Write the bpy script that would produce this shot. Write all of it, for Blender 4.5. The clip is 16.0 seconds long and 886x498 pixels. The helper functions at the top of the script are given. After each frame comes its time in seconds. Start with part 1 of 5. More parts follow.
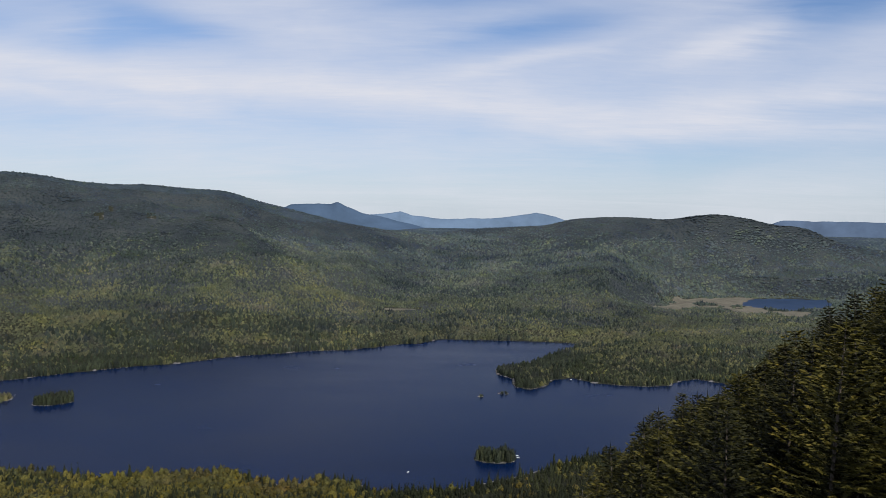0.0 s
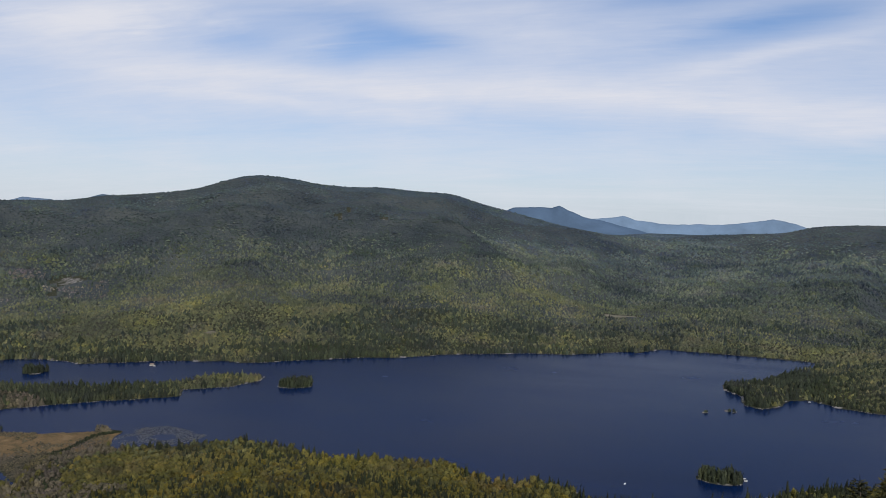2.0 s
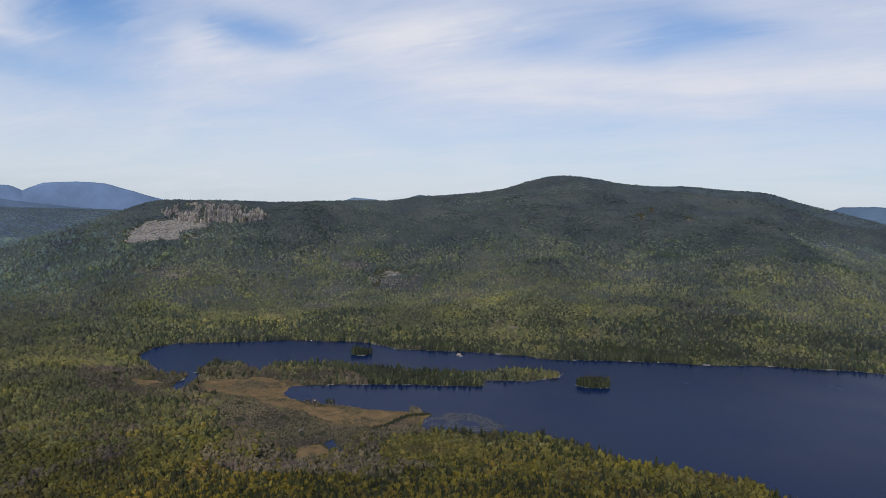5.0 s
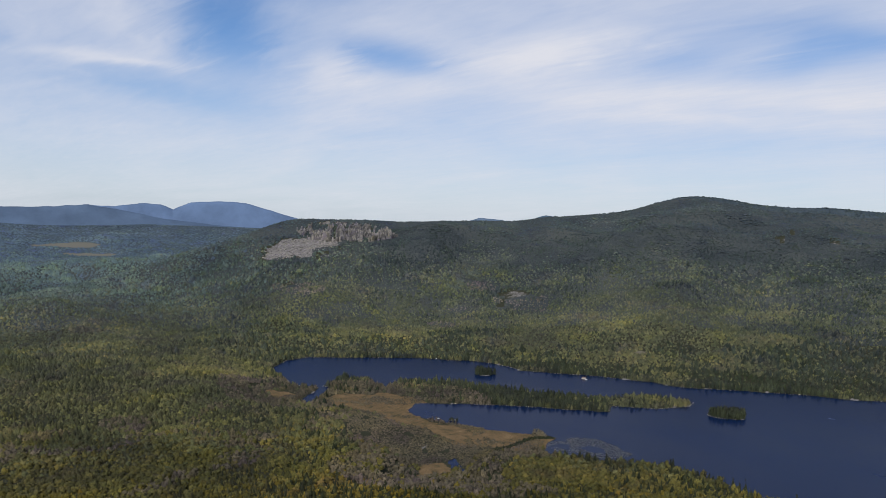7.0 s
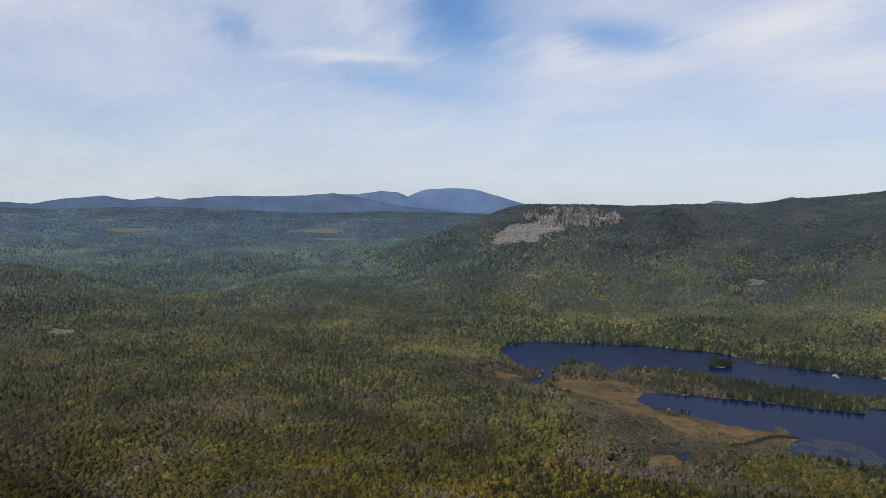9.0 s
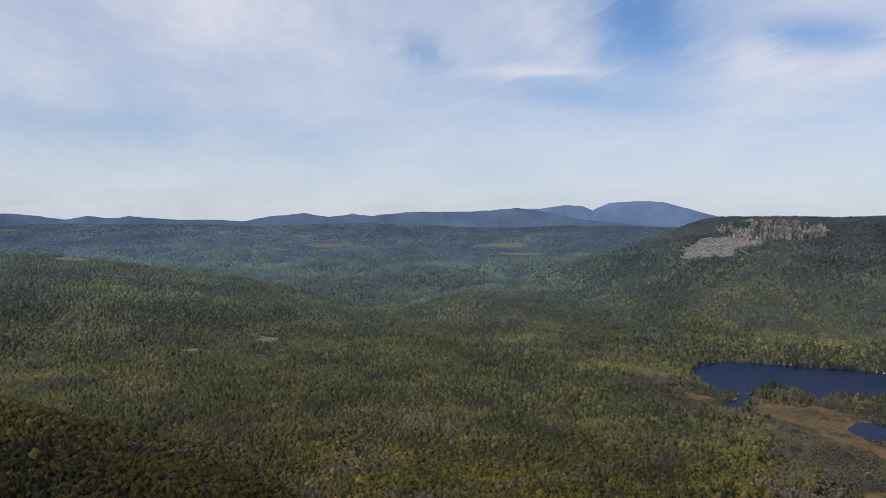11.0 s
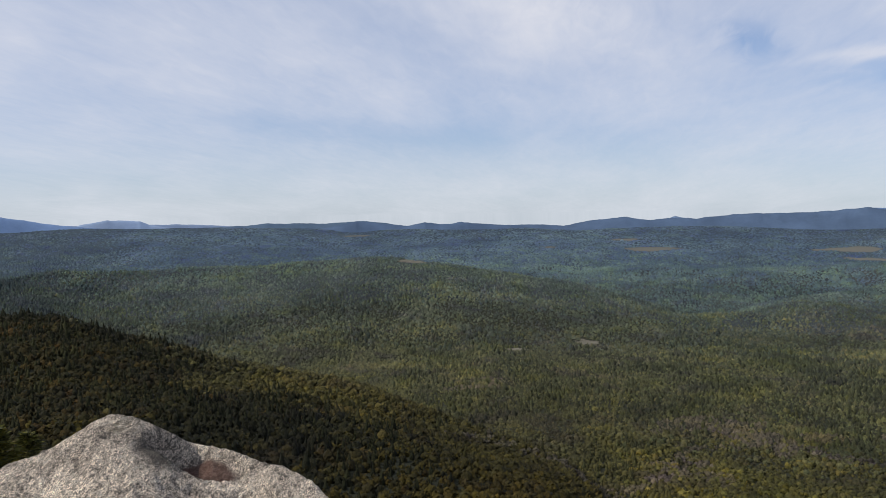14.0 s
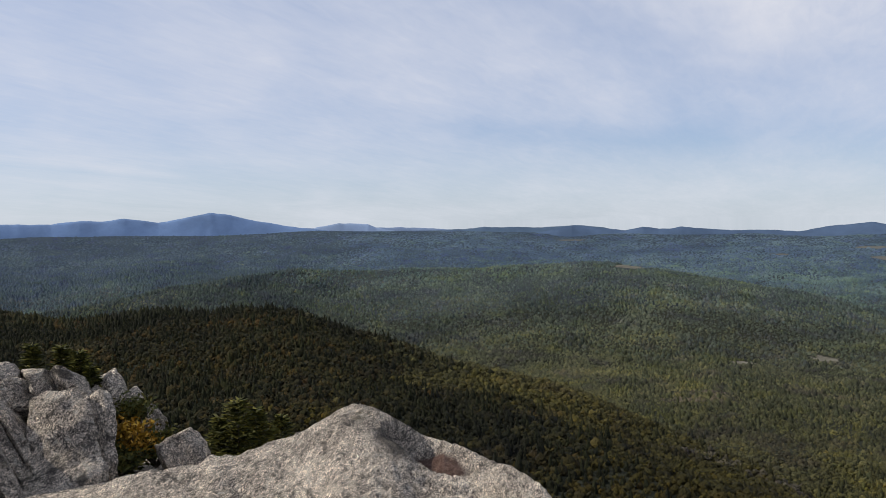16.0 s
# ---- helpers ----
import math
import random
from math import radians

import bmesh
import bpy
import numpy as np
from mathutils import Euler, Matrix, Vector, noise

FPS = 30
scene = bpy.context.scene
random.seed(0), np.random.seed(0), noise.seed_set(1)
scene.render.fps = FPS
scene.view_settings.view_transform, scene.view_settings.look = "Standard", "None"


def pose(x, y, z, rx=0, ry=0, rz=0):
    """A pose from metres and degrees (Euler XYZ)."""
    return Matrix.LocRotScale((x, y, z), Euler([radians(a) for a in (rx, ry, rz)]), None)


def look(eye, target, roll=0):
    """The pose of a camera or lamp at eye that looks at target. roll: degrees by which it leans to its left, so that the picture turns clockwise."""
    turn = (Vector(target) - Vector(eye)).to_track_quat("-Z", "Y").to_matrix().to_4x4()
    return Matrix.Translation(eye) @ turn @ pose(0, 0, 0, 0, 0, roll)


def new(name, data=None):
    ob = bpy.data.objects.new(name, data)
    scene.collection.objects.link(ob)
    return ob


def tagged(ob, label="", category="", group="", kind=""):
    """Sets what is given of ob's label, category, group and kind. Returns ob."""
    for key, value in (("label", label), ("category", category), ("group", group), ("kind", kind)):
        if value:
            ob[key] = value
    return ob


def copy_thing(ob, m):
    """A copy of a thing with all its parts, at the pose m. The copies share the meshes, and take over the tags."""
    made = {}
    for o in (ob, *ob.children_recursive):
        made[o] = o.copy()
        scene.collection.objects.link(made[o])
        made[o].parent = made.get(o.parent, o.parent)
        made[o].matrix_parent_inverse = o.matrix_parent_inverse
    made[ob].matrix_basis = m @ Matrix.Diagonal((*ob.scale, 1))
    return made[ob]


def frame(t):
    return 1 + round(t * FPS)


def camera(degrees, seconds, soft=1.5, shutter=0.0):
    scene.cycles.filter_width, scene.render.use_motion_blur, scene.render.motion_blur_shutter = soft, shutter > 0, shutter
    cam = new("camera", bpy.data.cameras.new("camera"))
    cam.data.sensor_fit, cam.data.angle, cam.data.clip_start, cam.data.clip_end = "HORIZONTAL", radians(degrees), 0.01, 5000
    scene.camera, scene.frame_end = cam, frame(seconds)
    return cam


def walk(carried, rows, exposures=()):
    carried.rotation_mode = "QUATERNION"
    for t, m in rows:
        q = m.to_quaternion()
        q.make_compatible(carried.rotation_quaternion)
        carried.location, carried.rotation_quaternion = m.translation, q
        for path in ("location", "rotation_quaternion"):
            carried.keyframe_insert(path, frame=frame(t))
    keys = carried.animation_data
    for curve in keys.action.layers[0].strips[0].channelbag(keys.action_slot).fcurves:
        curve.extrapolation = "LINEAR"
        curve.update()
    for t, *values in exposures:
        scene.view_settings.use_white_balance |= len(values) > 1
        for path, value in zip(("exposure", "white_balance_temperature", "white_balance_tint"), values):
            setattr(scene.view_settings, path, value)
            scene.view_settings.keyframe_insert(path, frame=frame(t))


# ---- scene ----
EYE = 340.0          # height of the eye above the lake, in metres
ARM = 0.45           # the lens is carried round the body at this radius
cam = camera(58.97, 16.0, soft=0.6)
ROWS = [             # seconds, yaw, pitch, roll
    (0.0, 0.018, -2.945, -0.883),
    (0.5, 5.531, -3.170, -1.315),
    (1.0, 9.459, -2.890, -1.125),
    (1.5, 13.608, -3.060, -1.238),
    (2.0, 16.105, -3.016, -1.553),
    (2.5, 19.445, -3.369, -1.625),
    (3.0, 23.065, -3.350, -1.279),
    (3.5, 26.484, -3.203, -0.756),
    (4.0, 31.944, -3.765, -0.646),
    (6.5, 42.860, -2.517, -2.181),
    (7.0, 47.000, -2.385, -1.805),
    (7.5, 51.981, -3.049, -1.597),
    (8.0, 56.746, -3.475, -0.951),
    (8.5, 60.505, -3.795, -0.908),
    (11.0, 76.784, -2.961, -0.170),
    (11.5, 82.581, -2.769, 0.115),
    (12.0, 87.640, -2.414, 0.048),
    (12.5, 90.777, -2.147, -0.048),
    (13.0, 93.921, -2.276, -0.142),
    (13.5, 96.883, -2.488, 0.331),
    (14.0, 99.862, -2.537, 0.852),
    (14.5, 103.883, -2.781, 0.738),
    (15.0, 107.463, -2.717, 0.335),
    (15.5, 110.958, -2.258, 0.232),
    (16.0, 115.521, -2.049, 0.644),
]
walk(cam, [(t, pose(-ARM * math.sin(radians(yaw)), ARM * math.cos(radians(yaw)), EYE, 90 + pitch, roll, yaw))
           for t, yaw, pitch, roll in ROWS])

# ---- light ----
SUN_AZ, SUN_EL = 206.0, 42.0     # degrees: turn from +y to the left, height


def way(az, el):
    a, e = radians(az), radians(el)
    return Vector((-math.sin(a) * math.cos(e), math.cos(a) * math.cos(e), math.sin(e)))


def polar(az, r, z):
    """A place by its turn from +y, its distance on the plan and its height."""
    return Vector((-math.sin(radians(az)) * r, math.cos(radians(az)) * r, z))


sun = new("sun", bpy.data.lights.new("sun", "SUN"))
sun.data.energy, sun.data.angle, sun.data.color = 3.8, radians(0.53), (1.0, 0.93, 0.82)
sun.matrix_world = look((0, 0, 600), Vector((0, 0, 600)) - way(SUN_AZ, SUN_EL))


class Nodes:
    """Short hand for building a node tree."""

    def __init__(self, tree):
        self.tree, self.links = tree, tree.links
        tree.nodes.clear()

    def add(self, kind, **sets):
        n = self.tree.nodes.new(kind)
        for key, value in sets.items():
            setattr(n, key, value)
        return n

    def put(self, socket, value):
        if hasattr(value, "links"):
            self.links.new(value, socket)
        else:
            socket.default_value = value

    def math(self, op, a, b=0.0, c=None, clamp=False):
        n = self.add("ShaderNodeMath", operation=op, use_clamp=clamp)
        self.put(n.inputs[0], a)
        self.put(n.inputs[1], b)
        if c is not None:
            self.put(n.inputs[2], c)
        return n.outputs[0]

    def noise(self, vector, scale, detail=4.0, rough=0.55, distort=0.0):
        n = self.add("ShaderNodeTexNoise")
        if vector is not None:
            self.links.new(vector, n.inputs["Vector"])
        for key, value in (("Scale", scale), ("Detail", detail), ("Roughness", rough), ("Distortion", distort)):
            n.inputs[key].default_value = value
        return n.outputs["Fac"]

    def ramp(self, fac, stops, ease="LINEAR"):
        n = self.add("ShaderNodeValToRGB")
        n.color_ramp.interpolation = ease
        while len(n.color_ramp.elements) < len(stops):
            n.color_ramp.elements.new(0.5)
        for e, (p, c) in zip(n.color_ramp.elements, stops):
            e.position, e.color = p, (*c, 1.0)
        self.put(n.inputs[0], fac)
        return n.outputs[0]

    def mix(self, fac, a, b, how="MIX"):
        n = self.add("ShaderNodeMix", data_type="RGBA", blend_type=how)
        self.put(n.inputs[0], fac)
        for socket, value in ((n.inputs[6], a), (n.inputs[7], b)):
            self.put(socket, (*value, 1.0) if isinstance(value, tuple) and len(value) == 3 else value)
        return n.outputs[2]

    def bump(self, height, strength, distance):
        n = self.add("ShaderNodeBump")
        n.inputs["Strength"].default_value, n.inputs["Distance"].default_value = strength, distance
        self.links.new(height, n.inputs["Height"])
        return n.outputs[0]

    def mapped(self, vector, scale=(1, 1, 1), turn=0.0):
        n = self.add("ShaderNodeMapping")
        self.links.new(vector, n.inputs["Vector"])
        n.inputs["Scale"].default_value, n.inputs["Rotation"].default_value = scale, (0, 0, radians(turn))
        return n.outputs[0]


# the sky: clear blue seen through a wide veil of high cloud
# blue gaps (minus) and thick streaks (plus): turn, height, half width, half height, tilt, amount
GAPS = [
    (20.5, 12.3, 5.5, 0.9, 4, -0.40), (-27.0, 13.8, 6.0, 1.7, -8, -0.70), (-6.5, 12.7, 6.5, 1.2, -8, -0.50), (-3.0, 16.0, 9.0, 1.6, -6, -0.5),
    (51.0, 11.3, 4.6, 1.1, 8, -0.56), (62.6, 12.6, 3.6, 3.0, 25, -0.72), (66.5, 8.0, 6.5, 1.2, 8, -0.34), (78.3, 11.0, 1.7, 1.1, 30, -0.36),
    (60.0, 17.5, 7.0, 3.0, 0, -0.7), (22.0, 11.0, 4.5, 0.8, -8, -0.34), (100.0, 5.6, 13.0, 1.7, 3, -0.20), (-12.0, 18.5, 14.0, 2.4, -5, -0.4),
    (30.0, 11.2, 3.0, 1.0, -12, -0.25), (-19.0, 3.8, 11.0, 1.3, -4, -0.22),
]
STREAKS = [
    (70.5, 13.2, 1.9, 4.0, -38, 0.10), (94.0, 14.5, 7.0, 3.0, 20, 0.30), (-20.5, 11.8, 5.5, 1.0, -14, 0.34), (-6.0, 10.7, 6.0, 0.4, -8, 0.18),
    (28.0, 8.4, 18.0, 1.4, 2, 0.26), (2.0, 8.0, 14.0, 1.3, 3, 0.24), (71.0, 9.6, 5.0, 0.35, -3, 0.30), (-20.0, 7.0, 11.0, 1.2, -5, 0.22),
    (38.5, 12.0, 5.0, 1.5, -14, 0.24), (45.0, 10.8, 7.0, 1.3, -16, 0.20), (55.5, 10.5, 2.0, 3.2, 20, 0.16), (118.0, 12.0, 14.0, 4.0, 15, 0.12),
]
world = bpy.data.worlds.new("sky")
scene.world = world
world.use_nodes = True
n = Nodes(world.node_tree)
direction = n.add("ShaderNodeTexCoord").outputs["Generated"]
clear = n.add("ShaderNodeTexSky", sky_type="NISHITA", sun_disc=False, sun_elevation=radians(SUN_EL), sun_rotation=radians(-SUN_AZ),
              altitude=400.0, air_density=1.0, dust_density=0.6, ozone_density=2.0)
sep = n.add("ShaderNodeSeparateXYZ")
n.links.new(direction, sep.inputs[0])
flat = n.math("DIVIDE", 1.0, n.math("ADD", n.math("MAXIMUM", sep.outputs[2], 0.0), 0.10))
sheet = n.add("ShaderNodeCombineXYZ")
n.put(sheet.inputs[0], n.math("MULTIPLY", sep.outputs[0], flat))
n.put(sheet.inputs[1], n.math("MULTIPLY", sep.outputs[1], flat))
streak = n.noise(n.mapped(sheet.outputs[0], (0.55, 1.3, 1.0), 62.0), 0.9, 3.5, 0.5, 0.9)
wisp = n.noise(n.mapped(sheet.outputs[0], (0.8, 2.6, 1.0), 50.0), 2.6, 4.0, 0.55, 1.2)
warp_a = n.math("MULTIPLY_ADD", wisp, 5.0, -2.5)
warp_e = n.math("MULTIPLY_ADD", streak, 2.4, -1.2)
az = n.math("ADD", n.math("MULTIPLY", n.math("ARCTAN2", n.math("MULTIPLY", sep.outputs[0], -1.0), sep.outputs[1]), 57.2958), warp_a)
el = n.math("ADD", n.math("MULTIPLY", n.math("ARCSINE", sep.outputs[2]), 57.2958), warp_e)
cover = n.math("MULTIPLY_ADD", streak, 0.36, 0.60)
cover = n.math("ADD", cover, n.math("MULTIPLY_ADD", wisp, 0.10, -0.05))
fleece = n.noise(n.mapped(direction, (1.0, 1.0, 2.2)), 6.0, 5.0, 0.5, 0.4)
thread = n.noise(n.mapped(sheet.outputs[0], (1.0, 3.2, 1.0), 20.0), 5.0, 5.0, 0.6, 0.8)
cover = n.math("ADD", cover, n.math("MULTIPLY_ADD", fleece, 0.36, -0.18))
cover = n.math("ADD", cover, n.math("MULTIPLY_ADD", thread, 0.15, -0.075))
for caz, cel, wa, we, tilt, amount in GAPS + STREAKS:
    da, de = n.math("SUBTRACT", az, caz), n.math("SUBTRACT", el, cel)
    ct, st = math.cos(radians(tilt)), math.sin(radians(tilt))
    u = n.math("DIVIDE", n.math("ADD", n.math("MULTIPLY", da, ct), n.math("MULTIPLY", de, st)), wa)
    v = n.math("DIVIDE", n.math("SUBTRACT", n.math("MULTIPLY", de, ct), n.math("MULTIPLY", da, st)), we)
    blob = n.math("EXPONENT", n.math("MULTIPLY", n.math("ADD", n.math("MULTIPLY", u, u), n.math("MULTIPLY", v, v)), -1.0))
    cover = n.math("ADD", cover, n.math("MULTIPLY", blob, amount))
low = n.math("MULTIPLY", n.math("SUBTRACT", 0.10, sep.outputs[2]), 6.0, clamp=True)
cover = n.math("MULTIPLY_ADD", low, 0.08, cover)
cover = n.math("MULTIPLY", n.math("MAXIMUM", cover, 0.0), 0.92, clamp=True)
blue = n.mix(1.0, clear.outputs[0], (0.066, 0.083, 0.108), "MULTIPLY")
veil = n.ramp(cover, [(0.0, (0.42, 0.53, 0.74)), (0.6, (0.575, 0.63, 0.77)), (1.0, (0.72, 0.735, 0.81))])
veil = n.mix(n.math("MULTIPLY", low, 0.8), veil, (0.675, 0.735, 0.785))
sky_colour = n.mix(cover, blue, veil)
back = n.add("ShaderNodeBackground")
back.inputs[1].default_value = 1.0
n.links.new(sky_colour, back.inputs[0])
n.links.new(back.outputs[0], n.add("ShaderNodeOutputWorld").inputs[0])


# ---- materials ----
def material(name, build):
    m = bpy.data.materials.new(name)
    m.use_nodes = True
    k = Nodes(m.node_tree)
    shader = k.add("ShaderNodeBsdfPrincipled")
    k.links.new(shader.outputs[0], k.add("ShaderNodeOutputMaterial").inputs[0])
    build(k, shader.inputs, k.add("ShaderNodeNewGeometry"))
    return m


def woods(name, stands, spread=1.0, stand_scale=0.006, rough=0.85, grain=0.65):
    """Foliage of many trees: each crown takes its own shade from its stand's range."""
    def build(k, i, geo):
        place = geo.outputs["Position"]
        one = k.add("ShaderNodeAttribute", attribute_name="tree").outputs["Fac"]
        spray = geo.outputs["Random Per Island"]
        stand = k.noise(place, stand_scale, 4.0, 0.6)
        leaf = k.noise(place, 0.55, 3.0, 0.7)
        f = k.math("MULTIPLY_ADD", stand, 2.0, -0.5)
        f = k.math("MULTIPLY_ADD", k.math("SUBTRACT", one, 0.5), 0.5 * spread, f)
        f = k.math("MULTIPLY_ADD", k.math("SUBTRACT", leaf, 0.5), 0.35, f)
        f = k.math("MULTIPLY_ADD", k.math("SUBTRACT", spray, 0.5), 0.30, f)
        colour = k.ramp(f, stands)
        kind = k.noise(place, stand_scale * 2.3, 5.0, 0.62, 0.4)
        colour = k.mix(1.0, colour, k.ramp(kind, [(0.36, (0.84, 0.78, 1.04)), (0.45, (0.97, 0.96, 1.0)), (0.56, (1.0, 1.0, 0.95)), (0.66, (1.16, 1.12, 0.80))]), "MULTIPLY")
        tract = k.noise(place, stand_scale * 0.45, 4.0, 0.6, 0.5)
        colour = k.mix(1.0, colour, k.ramp(tract, [(0.36, (0.72, 0.73, 0.82)), (0.50, (0.98, 0.98, 0.98)), (0.64, (1.24, 1.20, 1.08))]), "MULTIPLY")
        other = k.math("FRACT", k.math("MULTIPLY", one, 37.0))
        colour = k.mix(1.0, colour, k.ramp(other, [(0.0, (1 - 0.42 * grain, 1 - 0.42 * grain, 1 - 0.40 * grain)), (0.6, (1.0, 1.0, 1.0)), (1.0, (1 + 0.45 * grain, 1 + 0.42 * grain, 1 + 0.34 * grain))]), "MULTIPLY")
        k.put(i["Base Color"], k.mix(1.0, colour, k.ramp(leaf, [(0.3, (0.55, 0.55, 0.55)), (0.75, (1.25, 1.25, 1.2))]), "MULTIPLY"))
        k.put(i["Roughness"], rough)
        k.put(i["Specular IOR Level"], 0.15)
        k.put(i["Normal"], k.bump(leaf, 1.0, 2.6))
    return material(name, build)


# foliage by distance: olive and gold near, bluer far out with distance haze painted in; rows: distance, then four
# shades
# BROAD is also lightened for the front light on the slopes it covers
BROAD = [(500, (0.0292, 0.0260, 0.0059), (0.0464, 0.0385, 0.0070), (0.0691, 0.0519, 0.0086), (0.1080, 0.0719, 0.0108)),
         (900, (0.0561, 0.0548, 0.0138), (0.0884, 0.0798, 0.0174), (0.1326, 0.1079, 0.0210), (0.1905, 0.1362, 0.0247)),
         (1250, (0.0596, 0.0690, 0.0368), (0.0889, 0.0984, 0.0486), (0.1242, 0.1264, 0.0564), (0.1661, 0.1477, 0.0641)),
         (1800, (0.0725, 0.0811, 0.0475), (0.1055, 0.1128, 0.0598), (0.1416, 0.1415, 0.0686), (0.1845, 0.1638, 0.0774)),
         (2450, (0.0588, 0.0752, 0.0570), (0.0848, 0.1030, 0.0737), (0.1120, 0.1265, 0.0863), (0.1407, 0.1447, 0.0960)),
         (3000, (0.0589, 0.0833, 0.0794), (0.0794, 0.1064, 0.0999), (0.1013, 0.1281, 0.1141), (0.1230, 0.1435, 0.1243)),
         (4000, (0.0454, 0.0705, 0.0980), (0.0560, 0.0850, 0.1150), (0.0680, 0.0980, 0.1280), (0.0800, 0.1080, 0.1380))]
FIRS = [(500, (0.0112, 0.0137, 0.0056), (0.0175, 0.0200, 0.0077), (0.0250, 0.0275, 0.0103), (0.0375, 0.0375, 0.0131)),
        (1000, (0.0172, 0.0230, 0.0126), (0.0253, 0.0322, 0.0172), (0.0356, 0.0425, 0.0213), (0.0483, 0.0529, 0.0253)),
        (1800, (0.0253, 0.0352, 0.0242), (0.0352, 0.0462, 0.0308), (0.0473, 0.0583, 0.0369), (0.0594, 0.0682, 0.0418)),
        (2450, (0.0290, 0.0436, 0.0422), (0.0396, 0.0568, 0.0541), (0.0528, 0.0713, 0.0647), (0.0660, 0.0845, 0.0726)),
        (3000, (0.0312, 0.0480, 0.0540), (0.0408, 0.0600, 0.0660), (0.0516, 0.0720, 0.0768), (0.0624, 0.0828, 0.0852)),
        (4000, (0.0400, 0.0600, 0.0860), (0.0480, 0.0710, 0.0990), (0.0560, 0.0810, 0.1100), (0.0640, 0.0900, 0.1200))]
# the wide valley is browner, with stands that have dropped their leaves; its far rows hold haze too
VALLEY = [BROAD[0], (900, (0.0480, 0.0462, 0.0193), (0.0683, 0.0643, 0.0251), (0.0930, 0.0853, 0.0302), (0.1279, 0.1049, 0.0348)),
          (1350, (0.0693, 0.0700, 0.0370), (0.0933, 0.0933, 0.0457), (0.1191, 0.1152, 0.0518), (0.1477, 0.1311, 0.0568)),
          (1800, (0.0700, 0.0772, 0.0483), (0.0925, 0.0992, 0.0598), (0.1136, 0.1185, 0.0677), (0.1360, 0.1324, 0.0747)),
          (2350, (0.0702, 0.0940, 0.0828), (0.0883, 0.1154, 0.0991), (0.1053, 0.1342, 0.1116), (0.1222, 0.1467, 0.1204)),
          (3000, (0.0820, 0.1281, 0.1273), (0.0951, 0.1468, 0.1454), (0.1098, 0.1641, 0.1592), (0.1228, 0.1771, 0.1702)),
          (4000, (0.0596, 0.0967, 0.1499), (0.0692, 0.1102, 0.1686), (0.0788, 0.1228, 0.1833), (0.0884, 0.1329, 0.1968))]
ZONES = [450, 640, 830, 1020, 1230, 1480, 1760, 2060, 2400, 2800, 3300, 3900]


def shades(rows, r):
    """The four shades of a palette at one distance, haze included."""
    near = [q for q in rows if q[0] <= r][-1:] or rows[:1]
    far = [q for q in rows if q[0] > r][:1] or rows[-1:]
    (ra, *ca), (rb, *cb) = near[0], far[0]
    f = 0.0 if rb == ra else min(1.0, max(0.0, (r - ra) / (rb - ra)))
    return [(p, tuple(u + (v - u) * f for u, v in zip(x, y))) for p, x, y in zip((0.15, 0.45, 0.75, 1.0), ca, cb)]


def haze_zoned(name, rows):
    # each zone's material has the haze of its distance mixed into the leaf colour
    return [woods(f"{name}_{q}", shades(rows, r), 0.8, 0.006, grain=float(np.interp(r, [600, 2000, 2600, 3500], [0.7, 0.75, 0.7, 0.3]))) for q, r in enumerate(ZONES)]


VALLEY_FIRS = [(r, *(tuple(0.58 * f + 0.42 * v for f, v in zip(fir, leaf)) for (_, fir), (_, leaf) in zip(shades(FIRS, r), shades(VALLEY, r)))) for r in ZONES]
wood_broad, wood_fir, wood_valley, wood_valley_fir = haze_zoned("broadleaf", BROAD), haze_zoned("conifer", FIRS), haze_zoned("valley_broadleaf", VALLEY), haze_zoned("valley_conifer", VALLEY_FIRS)
mat_fir, mat_lakeside_fir = wood_fir[0], wood_fir[4]
mat_spur = woods("brown_spur_broadleaf", [(0.2, (0.0150, 0.0165, 0.0060)), (0.5, (0.0235, 0.0225, 0.0072)), (0.8, (0.0400, 0.0310, 0.0085)), (1.0, (0.0720, 0.0440, 0.0100))])
mat_slash = woods("grey_slash", [(0.2, (0.1050, 0.0960, 0.0820)), (0.5, (0.1500, 0.1360, 0.1180)), (0.9, (0.2050, 0.1860, 0.1680))])
mat_brush = woods("bare_brush", [(0.2, (0.0720, 0.0650, 0.0460)), (0.55, (0.1060, 0.0940, 0.0680)), (0.9, (0.1450, 0.1240, 0.0930))])


